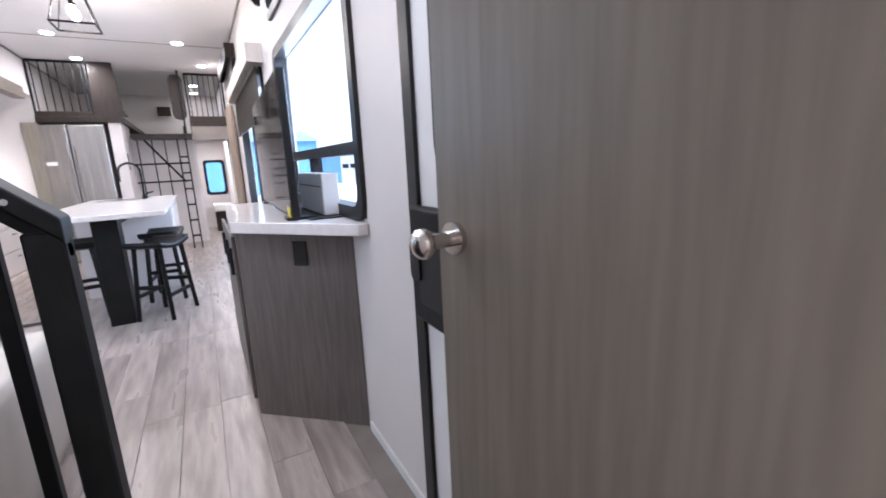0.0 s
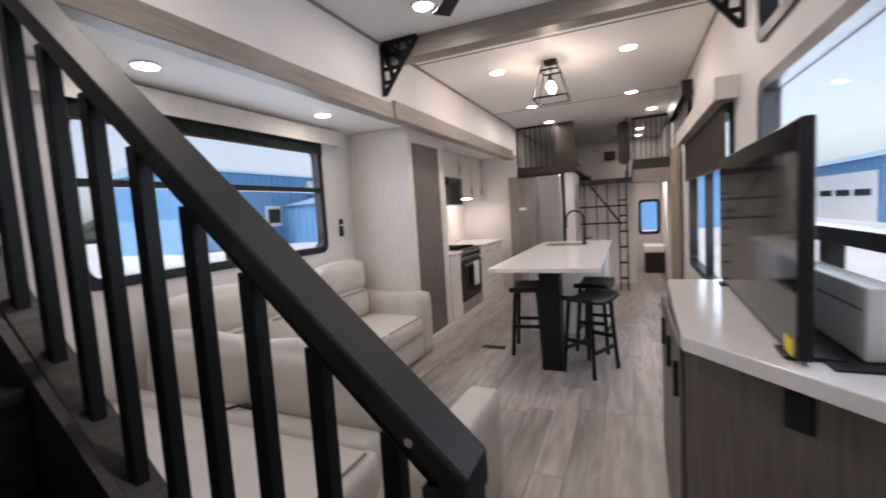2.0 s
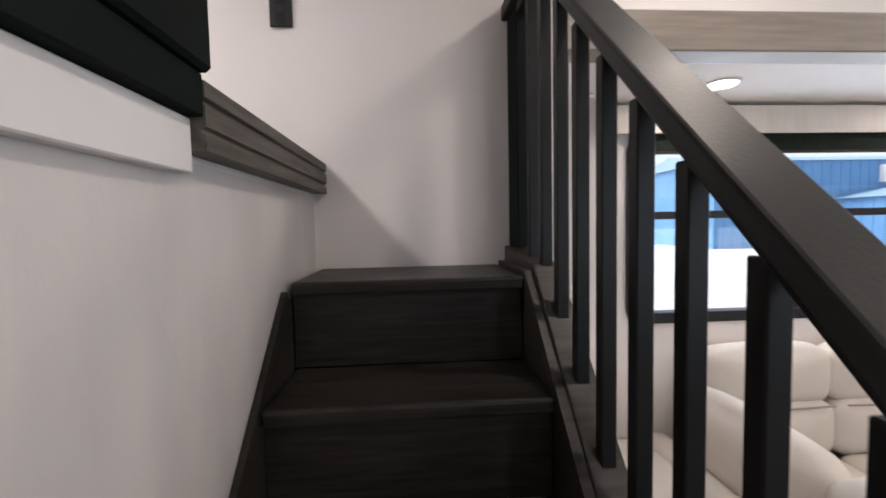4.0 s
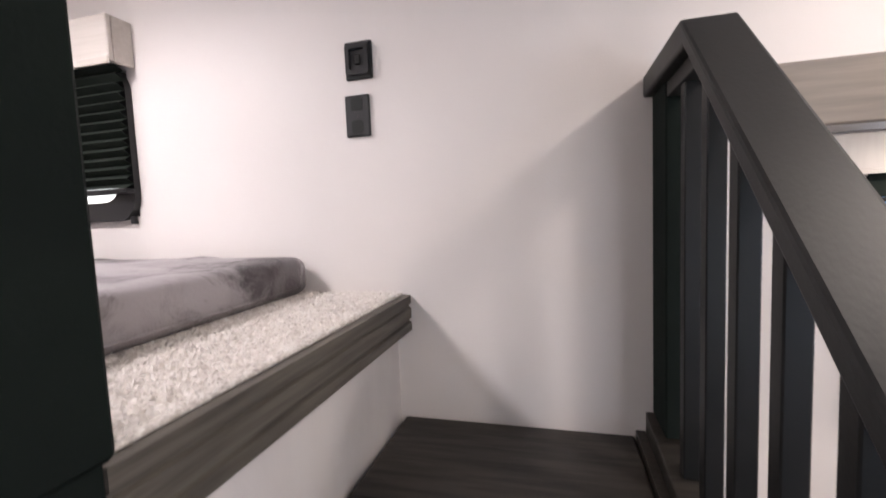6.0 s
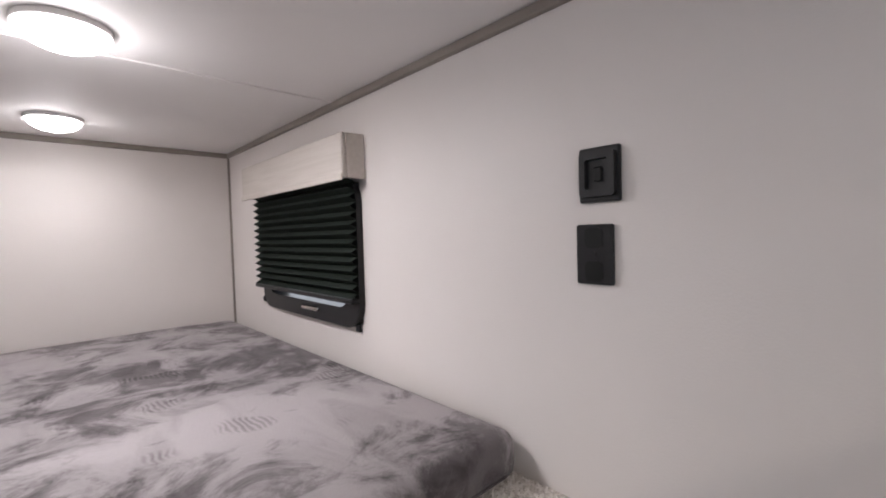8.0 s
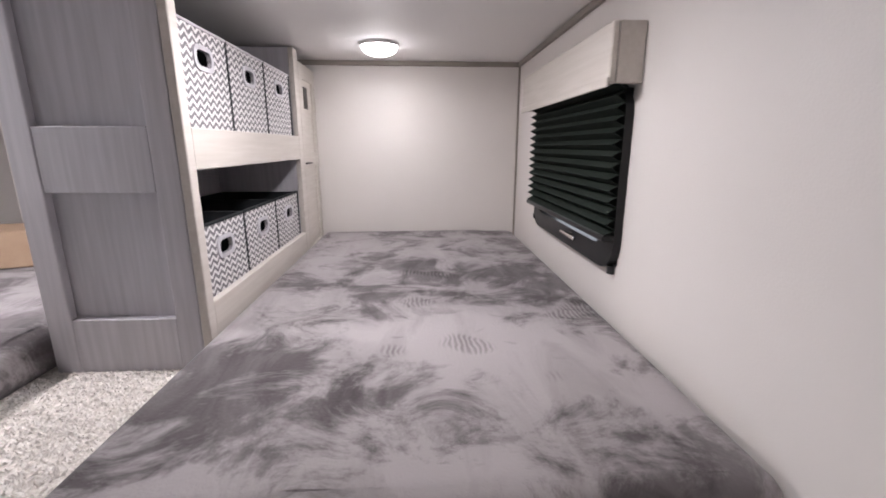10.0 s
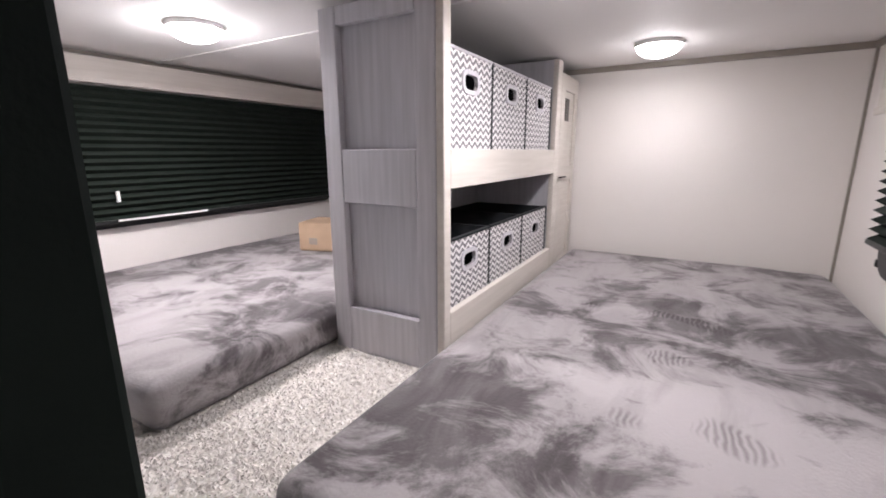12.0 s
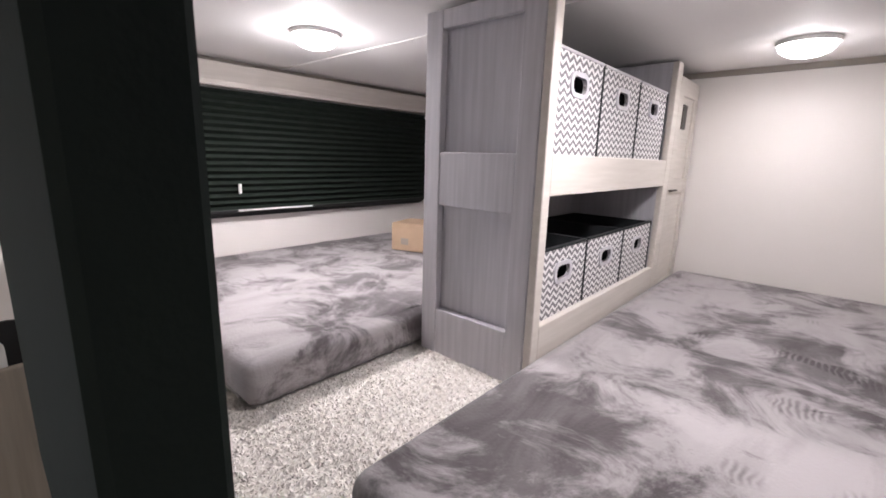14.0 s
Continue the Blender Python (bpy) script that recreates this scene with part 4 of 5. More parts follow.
ct = [(XR - 0.002, 2.075), (0.555, 2.075), (0.118, 2.610), (0.120, 2.68), (0.158, 3.74), (XR - 0.002, 3.74)]
part("countertop", local(prism(ct, "z", 0.998, 1.048, 0.004), 0.35, 3.2, 0), STONE, tc, "white stone-look countertop")
d = Vector((0.140 - 0.597, 2.715 - 2.30, 0)).normalized()
o = thing("outlet_plate", "black outlet plate on the cabinet end", "outlet", at=(0.395, 2.484, 0.885))
bm = box(-0.036, 0.036, -0.0005, 0.010, -0.058, 0.058, 0.003)
bmesh.ops.transform(bm, matrix=Matrix.Rotation(math.atan2(d.y, d.x), 4, "Z"), verts=bm.verts)
part("cover", bm, PLASTIC, o)

tv = thing("television", "large flat black television standing on the counter", "television", at=(0.395, 3.03, 1.048))
ta = pose(0, 0, 0, 0, 0, -1.9)
for nm, bm, m in (("panel", box(-0.012, 0.022, -0.65, 0.65, 0.012, 0.64, 0.006, 2), PLASTIC), ("screen", box(-0.0145, -0.0125, -0.64, 0.64, 0.026, 0.632, 0), TVGLASS), ("back_housing", box(0.022, 0.050, -0.45, 0.45, 0.08, 0.50, 0.01), PLASTIC), ("stand", box(-0.03, 0.10, -0.60, -0.50, 0.0005, 0.012, 0.002), PLASTIC), ("stand", box(-0.03, 0.10, 0.50, 0.60, 0.0005, 0.012, 0.002), PLASTIC), ("tag", box(-0.0165, -0.015, -0.62, -0.54, 0.014, 0.06, 0), YELLOW)):
    bmesh.ops.transform(bm, matrix=ta, verts=bm.verts)
    part(nm, bm, m, tv, "yellow sticker" if nm == "tag" else "")
t = thing("speaker_box", "small pale box with a grooved front behind the television", "box", at=(0.535, 2.55, 1.0485))
part("case", box(-0.022, 0.055, -0.12, 0.40, 0.006, 0.20, 0.006, 2), WHITEP, t)
part("groove", box(-0.0235, -0.0222, -0.10, 0.38, 0.135, 0.142, 0), TRIM, t)
part("tray", box(-0.105, 0.058, -0.19, 0.44, 0.0, 0.0055, 0.001), PLASTIC, t, "black tray")

t = thing("curtain", "beige curtain gathered beside the window", "curtain", at=(XR - 0.06, 7.7, 0.02))
pts = [(0.035 * math.sin(k * 1.3), -0.35 + 0.7 * k / 40) for k in range(41)]
bm = prism(pts + [(u + 0.006, v) for u, v in pts[::-1]], "z", 0.0, 2.15)
part("cloth", bm, CURTAIN, t)

# ---- lounge ----
so = thing("sofa", "cream leather three-seat sofa in the slide-out", "sofa", "lounge seating", at=(-2.4, 3.6, 0.013))


def sp(name, bm, m=SOFA, label=""):
    return part(name, local(bm, -2.4, 3.6, 0.013), m, so, label)


Y0, Y1 = 2.74, 5.11
sp("base", cushion(-2.84, -2.005, Y0, Y1 - 0.22, 0.035, 0.30, 0.02, 0.0, 3))
sp("arm", cushion(-2.84, -2.00, Y1 - 0.21, Y1, 0.03, 0.685, 0.045, 0.012, 6))
n = 3
w = (Y1 - 0.22 - Y0) / n
for k in range(n):
    a0 = Y0 + w * k
    sp("seat_cushion", cushion(-2.66, -1.99, a0 + 0.004, a0 + w - 0.004, 0.27, 0.475, 0.06, 0.02, 8, k))
    back = cushion(-2.80, -2.62, a0 + 0.004, a0 + w - 0.004, 0.44, 0.76, 0.07, 0.03, 8, k + 5)
    sp("lumbar_cushion", back)
    bm = cushion(-2.835, -2.65, a0 + 0.006, a0 + w - 0.006, 0.735, 1.055, 0.07, 0.03, 8, k + 9)
    sp("head_cushion", bm)
    sp("back_seam", tube([(-2.615, a0 + 0.04, 0.748), (-2.60, a0 + w / 2, 0.748), (-2.615, a0 + w - 0.04, 0.748)], 0.006, 8), TRIM)
    sp("piping", local(tube([(-2.005, a0 + 0.03, 0.462), (-2.003, a0 + w - 0.03, 0.462)], 0.006, 8), 0, 0, 0), TRIM)
for y in (Y0 + 0.1, Y1 - 0.1):
    for x in (-2.75, -2.12):
        sp("foot", disc(x, y, 0.013, 0.034, 0.02, 12), PLASTIC)

lo = thing("loveseat", "cream leather loveseat with its back to the stairs", "sofa", "lounge seating", at=(-1.3, 2.5, 0.013))


def lp2(name, bm, m=SOFA, label=""):
    return part(name, local(bm, -1.3, 2.5, 0.013), m, lo, label)


lp2("base", cushion(-1.98, -0.88, 1.78, 3.14, 0.03, 0.30, 0.02, 0.0, 3))
lp2("rear_base", cushion(-2.76, -1.985, 1.70, 2.44, 0.03, 0.33, 0.02, 0.0, 3))
lp2("rear_panel", cushion(-2.78, -0.99, 1.66, 2.46, 0.34, 0.565, 0.055, 0.014, 9, 3))
lp2("rear_ledge", cushion(-2.78, -1.05, 2.40, 2.56, 0.36, 0.585, 0.04, 0.012, 8, 4))
lp2("arm", cushion(-0.865, -0.68, 2.40, 3.16, 0.02, 0.560, 0.035, 0.01, 6))
for k in range(2):
    x0 = -1.96 + 0.475 * k
    bx = -2.68 + 0.82 * k
    bm = cushion(bx, bx + 0.815, 2.50, 2.70, 0.54, 0.905, 0.085, 0.035, 9, 20 + k)
    bmesh.ops.rotate(bm, cent=(0, 2.5, 0.45), matrix=Matrix.Rotation(radians(-8), 3, "X"), verts=bm.verts)
    lp2("back_cushion", bm)
    lp2("seat_cushion", cushion(x0, x0 + 0.468, 2.70, 3.15, 0.28, 0.46, 0.05, 0.02, 8, 30 + k))
lp2("strap", tube([(-1.86, 2.50, 0.575), (-1.90, 2.44, 0.60), (-1.82, 2.47, 0.62), (-1.76, 2.51, 0.59)], 0.008, 8), PLASTIC, "black pull strap")
lp2("piping", tube([(-2.72, 1.69, 0.566), (-1.04, 1.69, 0.566), (-1.02, 1.72, 0.566), (-1.02, 2.38, 0.566)], 0.006, 8), TRIM)

# ---- kitchen ----
PX = -2.13
pa = thing("pantry", "tall cream pantry cabinet with a grey wood door", "cabinet", at=(-2.5, 5.5, 0.013))


def pp(name, bm, m, parent=None, label=""):
    return part(name, local(bm, -2.5, 5.5, 0.013), m, parent or pa, label)


pp("body", box(SL + 0.003, PX - 0.021, 5.03, 5.96, 0.10, 2.415, 0.002), CREAM)
pp("face_frame", ring(rounded(5.03, 5.96, 0.10, 2.415, 0.002, 1), rounded(5.125, 5.80, 0.115, 2.27, 0.002, 1), "x", PX - 0.020, PX), CREAM)
dr = pp("door", box(PX - 0.014, PX + 0.004, 5.135, 5.79, 0.12, 2.26, 0.003), GREYWOOD)
pp("handle", tube([(PX + 0.005, 5.73, 1.18), (PX + 0.04, 5.73, 1.18), (PX + 0.045, 5.69, 1.18)], 0.010, 10), NICKEL, dr)
structure("kick_board", box(PX - 0.03, PX + 0.02, 5.03, 8.40, 0.014, 0.10, 0.003), CREAM, "pale plinth under the kitchen cabinets", "trim")

sv = thing("oven_range", "steel gas range with a black glass oven door", "oven", at=(-2.45, 6.75, 0.10))


def ov(name, bm, m, label="", parent=None):
    return part(name, local(bm, -2.45, 6.75, 0.10), m, parent or sv, label)


ov("body", box(-2.75, PX - 0.03, 6.36, 7.18, 0.101, 0.955, 0.003), STEEL)
od = ov("oven_door", box(PX - 0.029, PX + 0.005, 6.38, 7.16, 0.28, 0.82, 0.006), PLASTIC)
ov("oven_glass", box(PX + 0.0055, PX + 0.008, 6.45, 7.09, 0.33, 0.72, 0.001), TVGLASS, "", od)
ov("door_handle", tube([(PX + 0.045, 6.43, 0.775), (PX + 0.045, 7.11, 0.775)], 0.011, 10), STEEL, "", od)
ov("drawer_front", box(PX - 0.029, PX + 0.003, 6.38, 7.16, 0.11, 0.265, 0.004), STEEL)
ov("control_panel", box(PX - 0.029, PX + 0.006, 6.37, 7.17, 0.84, 0.95, 0.006), STEEL)
for k in range(5):
    ov("knob", tube([(PX + 0.007, 6.46 + 0.15 * k, 0.895), (PX + 0.032, 6.46 + 0.15 * k, 0.895)], 0.018, 12), PLASTIC)
ov("cooktop", box(-2.74, PX - 0.01, 6.37, 7.17, 0.956, 0.972, 0.003), PLASTIC)
for k in range(3):
    for j in range(2):
        ov("grate", boxes((-2.70, PX - 0.06, 6.42 + 0.26 * k + 0.1 * j, 6.43 + 0.26 * k + 0.1 * j, 0.973, 1.0), (-2.70 + 0.3 * j, -2.68 + 0.3 * j, 6.40 + 0.26 * k, 6.60 + 0.26 * k, 0.986, 1.001)), BLACK)
t = thing("dish_towel", "white towel hung over the oven handle", "towel", at=(PX + 0.06, 6.80, 0.45))
part("cloth", cushion(-0.004, 0.006, -0.10, 0.10, 0.0, 0.335, 0.004, 0.004, 5), WHITEP, t)

kb = thing("base_cabinet", "white kitchen drawer cabinet with black pulls", "cabinet", "kitchen base cabinets", at=(-2.5, 7.8, 0.10))


def kp(name, bm, m, parent=None):
    return part(name, local(bm, -2.5, 7.8, 0.10), m, parent or kb)


kp("body", box(SL + 0.003, PX - 0.021, 7.19, 8.40, 0.101, 0.945, 0.002), WHITECAB)
for k, (z0, z1) in enumerate(((0.13, 0.40), (0.415, 0.68), (0.695, 0.93))):
    for j in range(2 if k == 2 else 1):
        y0, y1 = (7.21, 8.38) if k < 2 else (7.21 + 0.59 * j, 7.79 + 0.59 * j)
        d = kp("drawer", box(PX - 0.020, PX, y0, y1, z0, z1, 0.004), WHITECAB)
        kp("handle", tube([(PX + 0.018, (y0 + y1) / 2 - 0.06, z1 - 0.07), (PX + 0.018, (y0 + y1) / 2 + 0.06, z1 - 0.07)], 0.006, 8), PLASTIC, d)
t = thing("narrow_base_cabinet", "narrow white filler cabinet beside the range", "cabinet", "kitchen base cabinets", at=(-2.5, 6.17, 0.10))
part("body", box(-0.367, 0.349, -0.185, 0.185, 0.001, 0.845, 0.002), WHITECAB, t)
part("door", box(0.350, 0.369, -0.17, 0.17, 0.02, 0.83, 0.004), WHITECAB, t)
t = thing("kitchen_worktop", "white stone-look worktop beside the range", "worktop", at=(-2.5, 7.8, 0.946))
part("slab", box(-0.367, 0.395, -0.615, 0.60, 0.0, 0.035, 0.004), STONE, t)
part("slab", box(-0.367, 0.395, -1.81, -1.45, 0.0, 0.035, 0.004), STONE, t)
structure("backsplash", box(SL + 0.001, SL + 0.010, 5.99, 8.50, 0.985, 1.72, 0), CREAM, "warm cream backsplash", "backsplash")
for y0, y1, z0, nm in ((6.0, 6.74, 1.72, 1), (7.47, 7.98, 1.72, 2), (7.99, 8.50, 1.72, 3), (6.75, 7.46, 2.03, 4)):
    t = thing("wall_cabinet", "cream kitchen wall cabinet with black pulls", "cabinet", "kitchen wall cabinets", at=(-2.68, (y0 + y1) / 2, z0))
    h = (y1 - y0) / 2
    part("body", box(-0.187, 0.16, -h, h, 0, 2.412 - z0, 0.002), CREAM, t)
    d = part("door", box(0.161, 0.180, -h + 0.008, h - 0.008, 0.01, 2.395 - z0, 0.004), CREAM, t)
    part("raised_frame", ring(rounded(-h + 0.010, h - 0.010, 0.012, 2.393 - z0, 0.002, 1), rounded(-h + 0.065, h - 0.065, 0.07, 2.335 - z0, 0.002, 1), "x", 0.1802, 0.188), CREAM, d)
    part("handle", tube([(0.20, h - 0.06, 0.05), (0.20, h - 0.06, 0.18)], 0.006, 8), PLASTIC, d)
t = thing("microwave", "black built-in microwave above the range", "microwave", at=(-2.66, 7.105, 1.60))
part("case", box(-0.20, 0.17, -0.35, 0.35, 0, 0.425, 0.006), STEEL, t)
part("door", box(0.171, 0.19, -0.35, 0.18, 0.02, 0.41, 0.004), TVGLASS, t)
part("control_panel", box(0.171, 0.19, 0.19, 0.35, 0.02, 0.41, 0.004), PLASTIC, t)
t = thing("under_cabinet_lamp", "slim lit lamp under the wall cabinets", "lamp", at=(-2.62, 7.95, 1.719))
part("strip", box(-0.04, 0.04, -0.2, 0.2, -0.016, -0.0005, 0.003), PUCK, t)
lamp(-2.60, 7.9, 1.69, 2.5, WARM, 0.2)

# island
il = thing("kitchen_island", "white-topped kitchen island on a black pedestal and cabinet", "island", at=(-0.72, 6.0, 0.012))


def ip(name, bm, m, label="", parent=None):
    return part(name, local(bm, -0.72, 6.0, 0.012), m, parent or il, label)


ip("countertop", box(-1.215, -0.268, 4.68, 7.40, 0.935, 0.978, 0.005, 2), STONE, "white polished countertop")
ip("pedestal", box(-0.80, -0.62, 4.85, 5.07, 0.013, 0.934, 0.006), BLACK, "black square pedestal")
ip("cabinet", box(-1.15, -0.30, 6.05, 7.34, 0.013, 0.934, 0.003), WHITECAB)
ip("apron", box(-0.80, -0.64, 5.071, 6.049, 0.85, 0.934, 0.003), BLACK)
for k in range(2):
    ip("panel", box(-0.299, -0.285, 6.08 + 0.6 * k, 6.66 + 0.6 * k, 0.08, 0.90, 0.004), WHITECAB)
t = thing("sink", "steel rimmed sink set in the island top", "sink", at=(-0.80, 6.85, 0.979))
part("rim", ring(rounded(-0.26, 0.26, -0.18, 0.18, 0.03), rounded(-0.24, 0.24, -0.16, 0.16, 0.03), "z", 0.0, 0.008), STEEL, t)
part("basin", box(-0.24, 0.24, -0.16, 0.16, 0.0, 0.003, 0), STEEL, t)
t = thing("faucet", "tall black arched kitchen faucet", "faucet", at=(-0.60, 6.98, 0.979))
part("base", disc(0, 0, 0, 0.04, 0.028, 16, 0.022), BLACK, t)
part("spout", tube([(0, 0, 0.04), (0, 0, 0.34)] + [(-0.11 + 0.11 * math.cos(a), 0, 0.34 + 0.10 * math.sin(a)) for a in [math.pi * k / 10 for k in range(1, 11)]] + [(-0.22, 0, 0.22)], 0.013, 10), BLACK, t)
part("lever", tube([(0.02, 0, 0.06), (0.10, 0, 0.08)], 0.009, 8), BLACK, t)


def stool(x, y, turn):
    t = thing("bar_stool", "black wooden saddle-seat bar stool", "stool", "island stools", at=(x, y, 0.012))
    bm = bmesh.new()
    bmesh.ops.create_grid(bm, x_segments=14, y_segments=8, size=0.5)
    ex = bmesh.ops.extrude_face_region(bm, geom=list(bm.faces))
    bmesh.ops.translate(bm, vec=(0, 0, -0.04), verts=[g for g in ex["geom"] if isinstance(g, bmesh.types.BMVert)])
    for v in bm.verts:
        v.co.x, v.co.y = v.co.x * 0.44, v.co.y * 0.32
        v.co.z += 0.66 + 0.9 * v.co.x ** 2
    bmesh.ops.recalc_face_normals(bm, faces=bm.faces)
    for f in bm.faces:
        f.smooth = True
    part("seat", bm, BLACK, t, "curved black padded seat")
    for sx in (-1, 1):
        for sy in (-1, 1):
            part("leg", beam_between((sx * 0.19, sy * 0.15, 0), (sx * 0.15, sy * 0.11, 0.645), 0.032, 0.032), BLACK, t)
    for sy in (-1, 1):
        part("stretcher", box(-0.17, 0.17, sy * 0.136 - 0.010, sy * 0.136 + 0.010, 0.20, 0.235, 0.003), BLACK, t)
    for sx in (-1, 1):
        part("stretcher", box(sx * 0.170 - 0.010, sx * 0.170 + 0.010, -0.12, 0.12, 0.28, 0.315, 0.003), BLACK, t)
    t.rotation_euler = (0, 0, radians(turn))
    return t


first = stool(-0.38, 4.96, 62)
copy_thing(first, pose(-0.38, 5.62, 0.012, 0, 0, 82))
copy_thing(first, pose(-1.02, 5.38, 0.012, 0, 0, -84))
t = thing("floor_vent", "dark slotted floor register", "vent", at=(-1.42, 5.38, 0.013))
part("frame", ring(rounded(-0.13, 0.13, -0.05, 0.05, 0.004, 1), rounded(-0.12, 0.12, -0.04, 0.04, 0.003, 1), "z", 0, 0.004), BROWN, t)
for k in range(6):
    part("slat", box(-0.12, 0.12, -0.036 + 0.0135 * k, -0.028 + 0.0135 * k, 0.0, 0.003, 0), BROWN, t)

# refrigerator
fr = thing("refrigerator", "stainless french-door refrigerator with long bar handles", "refrigerator", at=(-1.5, 8.9, 0.012))
part("body", box(-0.46, 0.42, -0.33, 0.38, 0.0, 2.02, 0.005), STEEL, fr)
for x0, x1 in ((-0.46, -0.014), (-0.008, 0.42)):
    d = part("door", box(x0, x1, -0.40, -0.332, 0.70, 2.01, 0.018, 3), STEEL, fr)
    hx = -0.045 if x0 < -0.1 else 0.025
    part("handle", tube([(hx, -0.43, 0.85), (hx, -0.445, 0.90), (hx, -0.445, 1.65), (hx, -0.43, 1.70)], 0.011, 10), STEEL, d)
part("freezer_drawer", box(-0.46, 0.42, -0.40, -0.332, 0.03, 0.69, 0.018, 3), STEEL, fr)
part("label", box(-0.31, -0.19, -0.4025, -0.4005, 1.44, 1.49, 0), WHITEP, fr)
structure("wall_fridge_side_1", box(-1.03, -0.88, 8.52, 9.45, 0, 2.04, 0.002), WHITECAB, "white panel beside the refrigerator", "wall")
structure("wall_fridge_side_2", box(XL, -1.98, 8.48, 9.45, 0, 2.04, 0.002), GREYDOOR, "grey wood panel beside the refrigerator", "wall")
structure("control_strip", box(-0.879, -0.872, 8.60, 8.70, 1.35, 1.60, 0.002), PLASTIC, "small black control panel", "control panel")

# far loft, ladder and bath doorway
structure("far_loft_floor_1", box(XL, -0.83, 8.48, FAR, 2.041, 2.12, 0.003), BROWN, "dark edged loft floor above the refrigerator", "floor")
structure("far_loft_floor_2", box(-0.829, 0.02, 8.9, FAR, 1.83, 1.90, 0.003), BROWN, "dark edged lower loft landing", "floor")
structure("far_loft_floor_3", box(0.021, XR, 8.9, FAR, 2.03, 2.11, 0.003), BROWN, "dark edged loft floor above the bath doorway", "floor")
wall_with_holes("wall_bath", "y", 9.40, 9.46, -0.88, XR, 0, 1.83, [(0.045, 0.565, 0, 1.80)], WHITECAB, "white wall with the bath doorway")
structure("wall_bath_head", box(0.03, XR, 8.92, 8.98, 1.80, 2.03, 0), TRIM, "taupe header over the bath doorway", "wall")
structure("door_2", ring(rounded(0.0, 0.62, 0.0, 1.86, 0.003, 1), rounded(0.05, 0.56, 0.001, 1.80, 0.003, 1), "y", 9.385, 9.40), WHITEP, "white bath doorway casing", "door frame")
window("window_8", "y", FAR, 1, 0.15, 0.72 - 0.16, 0.75, 1.50, [], "small window at the end of the bath")
t = thing("bath_vanity", "small dark vanity with a white basin top", "vanity", at=(0.40, 10.9, 0.012))
part("body", box(-0.17, 0.19, -0.3, 0.3, 0, 0.42, 0.004), BROWN, t)
part("basin", box(-0.19, 0.19, -0.32, 0.32, 0.421, 0.56, 0.02, 3), WHITEP, t)
structure("wall_bath_side", box(-0.10, -0.04, 9.46, FAR, 0, 1.83, 0), WALL, "taupe bath side wall", "wall")


def loft_rail(x0, x1, y, z0, z1, n):
    t = thing("loft_railing", "black metal railing of the far loft", "railing", "far loft rails", at=((x0 + x1) / 2, y, z0))
    h = (x1 - x0) / 2
    part("top_rail", box(-h, h, -0.015, 0.015, z1 - z0 - 0.03, z1 - z0, 0.002), BLACK, t)
    part("bottom_rail", box(-h, h, -0.015, 0.015, 0.001, 0.07, 0.002), BROWN, t)
    for k in range(n):
        x = -h + 2 * h * (k + 0.5) / n
        part("baluster", box(x - 0.007, x + 0.007, -0.007, 0.007, 0.07, z1 - z0 - 0.03, 0), BLACK, t)
    for x in (-h, h):
        part("post", box(x - 0.012, x + 0.012, -0.014, 0.014, 0.001, z1 - z0, 0), BLACK, t)


loft_rail(XL + 0.02, -1.17, 8.50, 2.12, 2.868, 7)
loft_rail(0.04, XR - 0.02, 8.93, 2.11, 2.86, 7)
t = thing("rail_panel", "dark brown board with a curved foot at the loft rail", "panel", "loft boards", at=(-1.0, 8.52, 2.121))
part("board", prism([(-0.16, 0.0)] + [(-0.30 + 0.14 * math.sin(a), 0.0 + 0.2 * (1 - math.cos(a))) for a in [0.2 * k for k in range(1, 8)]] + [(-0.14, 0.80), (0.14, 0.78), (0.19, 0.10), (0.24, 0.0)], "y", -0.02, 0.02, 0.003), BROWN, t)
t = thing("rail_panel", "dark brown rounded board beside the ladder", "panel", "loft boards", at=(-0.09, 8.88, 2.10))
part("board", prism(rounded(-0.11, 0.09, 0.02, 0.72, 0.09), "y", -0.02, 0.02, 0.003), BROWN, t)
part("post", box(0.02, 0.05, -0.05, -0.021, -0.2, 0.80, 0.002), BLACK, t)
t = thing("loft_speaker", "small dark box on the far loft wall", "speaker", at=(-0.42, FAR, 2.55))
part("case", box(-0.12, 0.12, -0.12, -0.001, -0.09, 0.09, 0.01), BROWN, t)

ld = thing("loft_ladder", "black steel ladder and guard rail to the far loft", "ladder", at=(-0.5, 8.9, 0.012))


def lpart(name, p, q, w=0.022):
    part(name, beam_between(p, q, w, w, 0.002), BLACK, ld)


for x in (0.30, 0.42):
    lpart("rail", (x, -0.22, 0), (x, -0.08, 2.0 if x > 0.35 else 1.80))
for k in range(6):
    part("rung", box(0.29, 0.43, -0.23 + 0.02 * k, -0.14 + 0.02 * k, 0.20 + 0.26 * k, 0.225 + 0.26 * k, 0.002), BLACK, ld)
for z in (1.42, 1.12):
    lpart("guard_bar", (-0.37, 0.30, z), (0.42, 0.30, z), 0.028)
for x in (-0.28, -0.08, 0.10):
    lpart("guard_post", (x, 0.31, 0.5), (x, 0.31, 1.81), 0.018)
lpart("handrail", (-0.16, 0.02, 1.80), (0.34, -0.02, 1.10), 0.03)

# ---- outdoors ----
structure("ground", box(-400, 400, -400, 400, -1.15, -1.10, 0), CONCRETE, "pale gravel yard reaching the horizon", "ground")


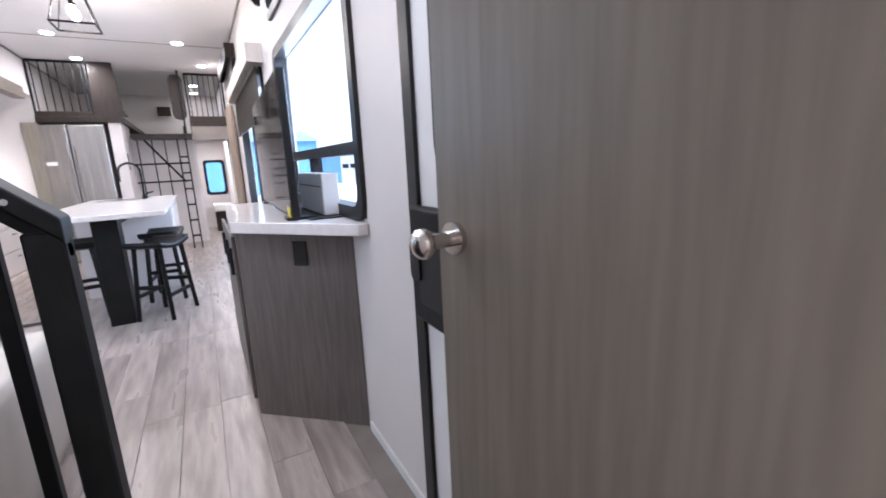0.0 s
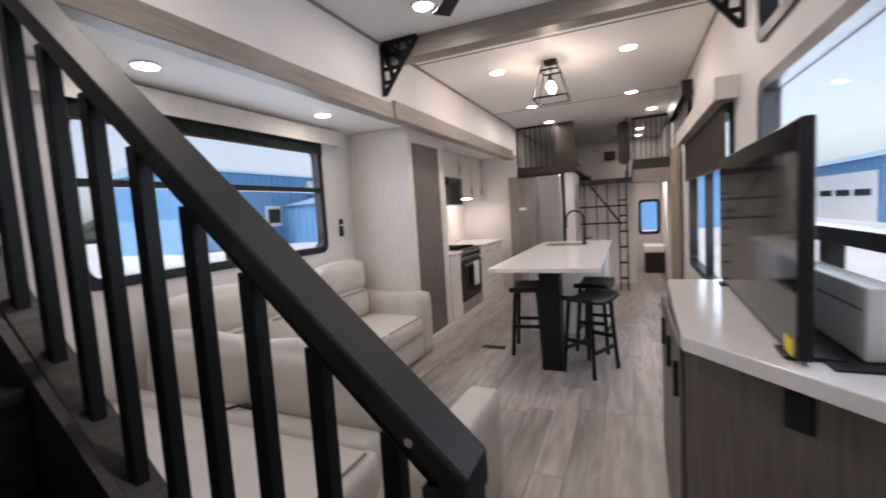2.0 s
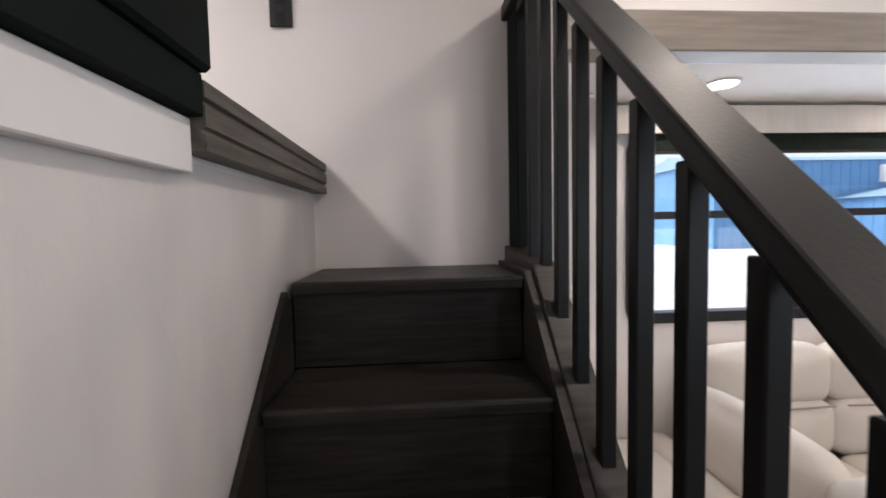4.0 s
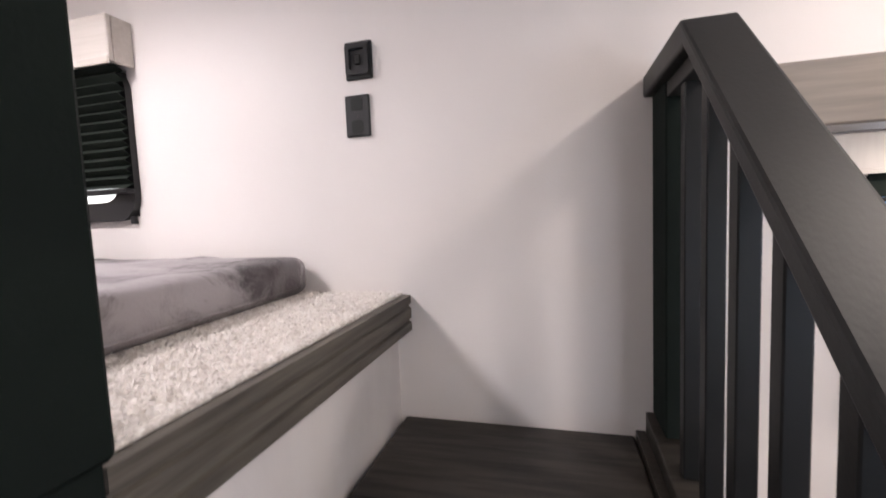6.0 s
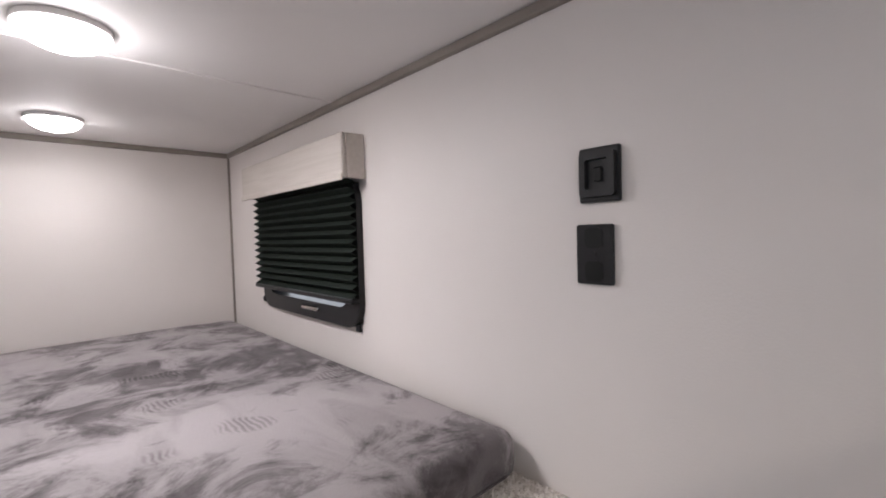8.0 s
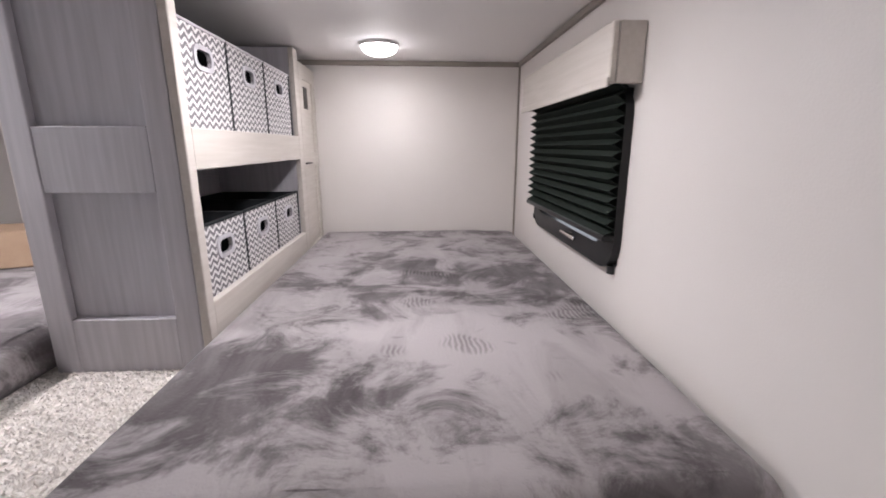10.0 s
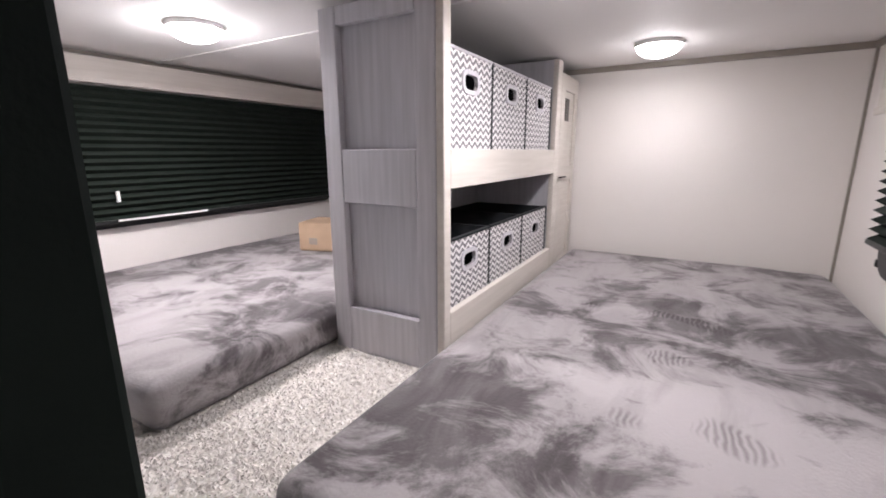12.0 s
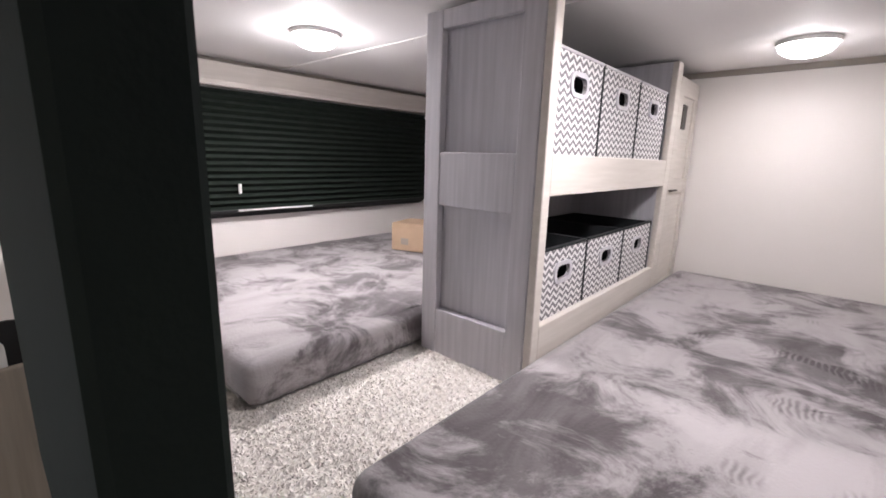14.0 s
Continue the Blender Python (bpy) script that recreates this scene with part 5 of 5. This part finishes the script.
def hall(x, y0, y1, h, depth, label):
    t = thing("metal_building", label, "building", at=(x, (y0 + y1) / 2, -1.10))
    s = 1 if x > 0 else -1
    L = (y1 - y0) / 2
    a, b3 = sorted((0.0, s * depth))
    part("wall", box(a, b3, -L, L, 0, h, 0), BLUE, t)
    part("roof", prism([(a - 0.3 if s > 0 else a - 0.3, h + 0.02), (b3 + 0.3, h + 0.02), ((a + b3) / 2, h + depth * 0.10)], "y", -L - 0.3, L + 0.3), BLUEROOF, t)
    ribs = boxes(*[(-s * 0.06 if s > 0 else 0.0, 0.0 if s > 0 else 0.06, -L + k, -L + k + 0.08, 0, h) for k in range(int(2 * L))])
    part("siding_ribs", ribs, BLUE, t)
    return t, s


t, s = hall(-40, 30, 82, 8.4, 14, "long blue metal building with a small window")
part("window", box(0.0, 0.10, -16.2, -14.0, 2.5, 4.4, 0.02), BLIND, t)
part("window_trim", ring(rounded(-16.5, -13.7, 2.2, 4.7, 0.02, 1), rounded(-16.1, -14.1, 2.6, 4.3, 0.02, 1), "x", 0.061, 0.14), WHITEP, t)
part("air_unit", box(0.0, 0.6, -9.0, -7.0, 6.2, 7.9, 0.05), WHITEP, t)
t, s = hall(16, 0, 80, 4.6, 16, "blue metal building with white roll-up doors")
for y in (-26, 1):
    d = part("garage_door", box(-0.10, 0.0, y, y + 14, 0, 3.7, 0.01), WHITEP, t)
    for k in range(4):
        part("door_window", box(-0.12, -0.101, y + 0.8 + 3.3 * k, y + 3.4 + 3.3 * k, 1.9, 2.4, 0), BLIND, d)
t, s = hall(9, 0, 60, 4.6, 14, "blue metal building behind the trailer")
t.matrix_world = pose(-20, 42, -1.10, 0, 0, 90)
t = thing("far_trees", "distant bare tree line beyond the yard", "trees", at=(-140, 60, -1.1), kind="stuff")
rng = random.Random(7)
bm = bmesh.new()
for k in range(70):
    y = rng.uniform(-140, 140)
    hgt = rng.uniform(3, 8)
    bmesh.ops.create_icosphere(bm, subdivisions=2, radius=1, matrix=Matrix.Translation((rng.uniform(-6, 6), y, hgt * 0.45)) @ Matrix.Diagonal((3, rng.uniform(2, 5), hgt * 0.55, 1)))
for v in bm.verts:
    v.co += Vector((0, 0.9, 0.9)) * noise.noise(v.co * 0.9)
part("crowns", bm, TREES, t)
for k, (x, y, m) in enumerate(((-46, 12, WHITEP), (-50, 20, PLASTIC), (-54, 16, WHITEP))):
    t = thing("parked_van", "parked vehicle far across the yard", "vehicle", "parked vehicles", at=(x, y, -1.10))
    part("body", prism([(-2.3, 0.35), (2.3, 0.35), (2.3, 1.1), (1.4, 1.2), (0.8, 1.8), (-2.2, 1.8)], "x", -0.9, 0.9, 0.06), m, t)
    part("windows", box(-0.91, 0.91, -1.9, 0.8, 1.25, 1.6, 0), BLIND, t)
    for yy in (-1.4, 1.4):
        w = part("wheel", tube([(-0.92, yy, 0.33), (0.92, yy, 0.33)], 0.33, 16), PLASTIC, t)

# ---- floor planks ----
fl = structure("floor", box(XL - 0.001, XR, BACK, FAR, -0.05, 0.004, 0), TRIM, "grey-brown wood-look vinyl plank floor", "floor")
PW, PL = 0.178, 1.22
plank_me = None
rng = random.Random(2)
for i in range(14):
    x0 = XL + i * PW
    if x0 + PW > XR + 0.06:
        continue
    off = rng.uniform(0, PL)
    y = -1.2 - off + PL
    while y < FAR - PL * 0.4:
        if plank_me is None:
            ob = mesh_object("plank", box(-PW / 2 + 0.0008, PW / 2 - 0.0008, -PL / 2 + 0.0008, PL / 2 - 0.0008, 0, 0.008, 0.0012), PLANK)
            plank_me = ob.data
        else:
            ob = new("plank", plank_me)
        ob.location = (x0 + PW / 2, y + PL / 2, 0.0042)
        ob.parent = fl
        y += PL
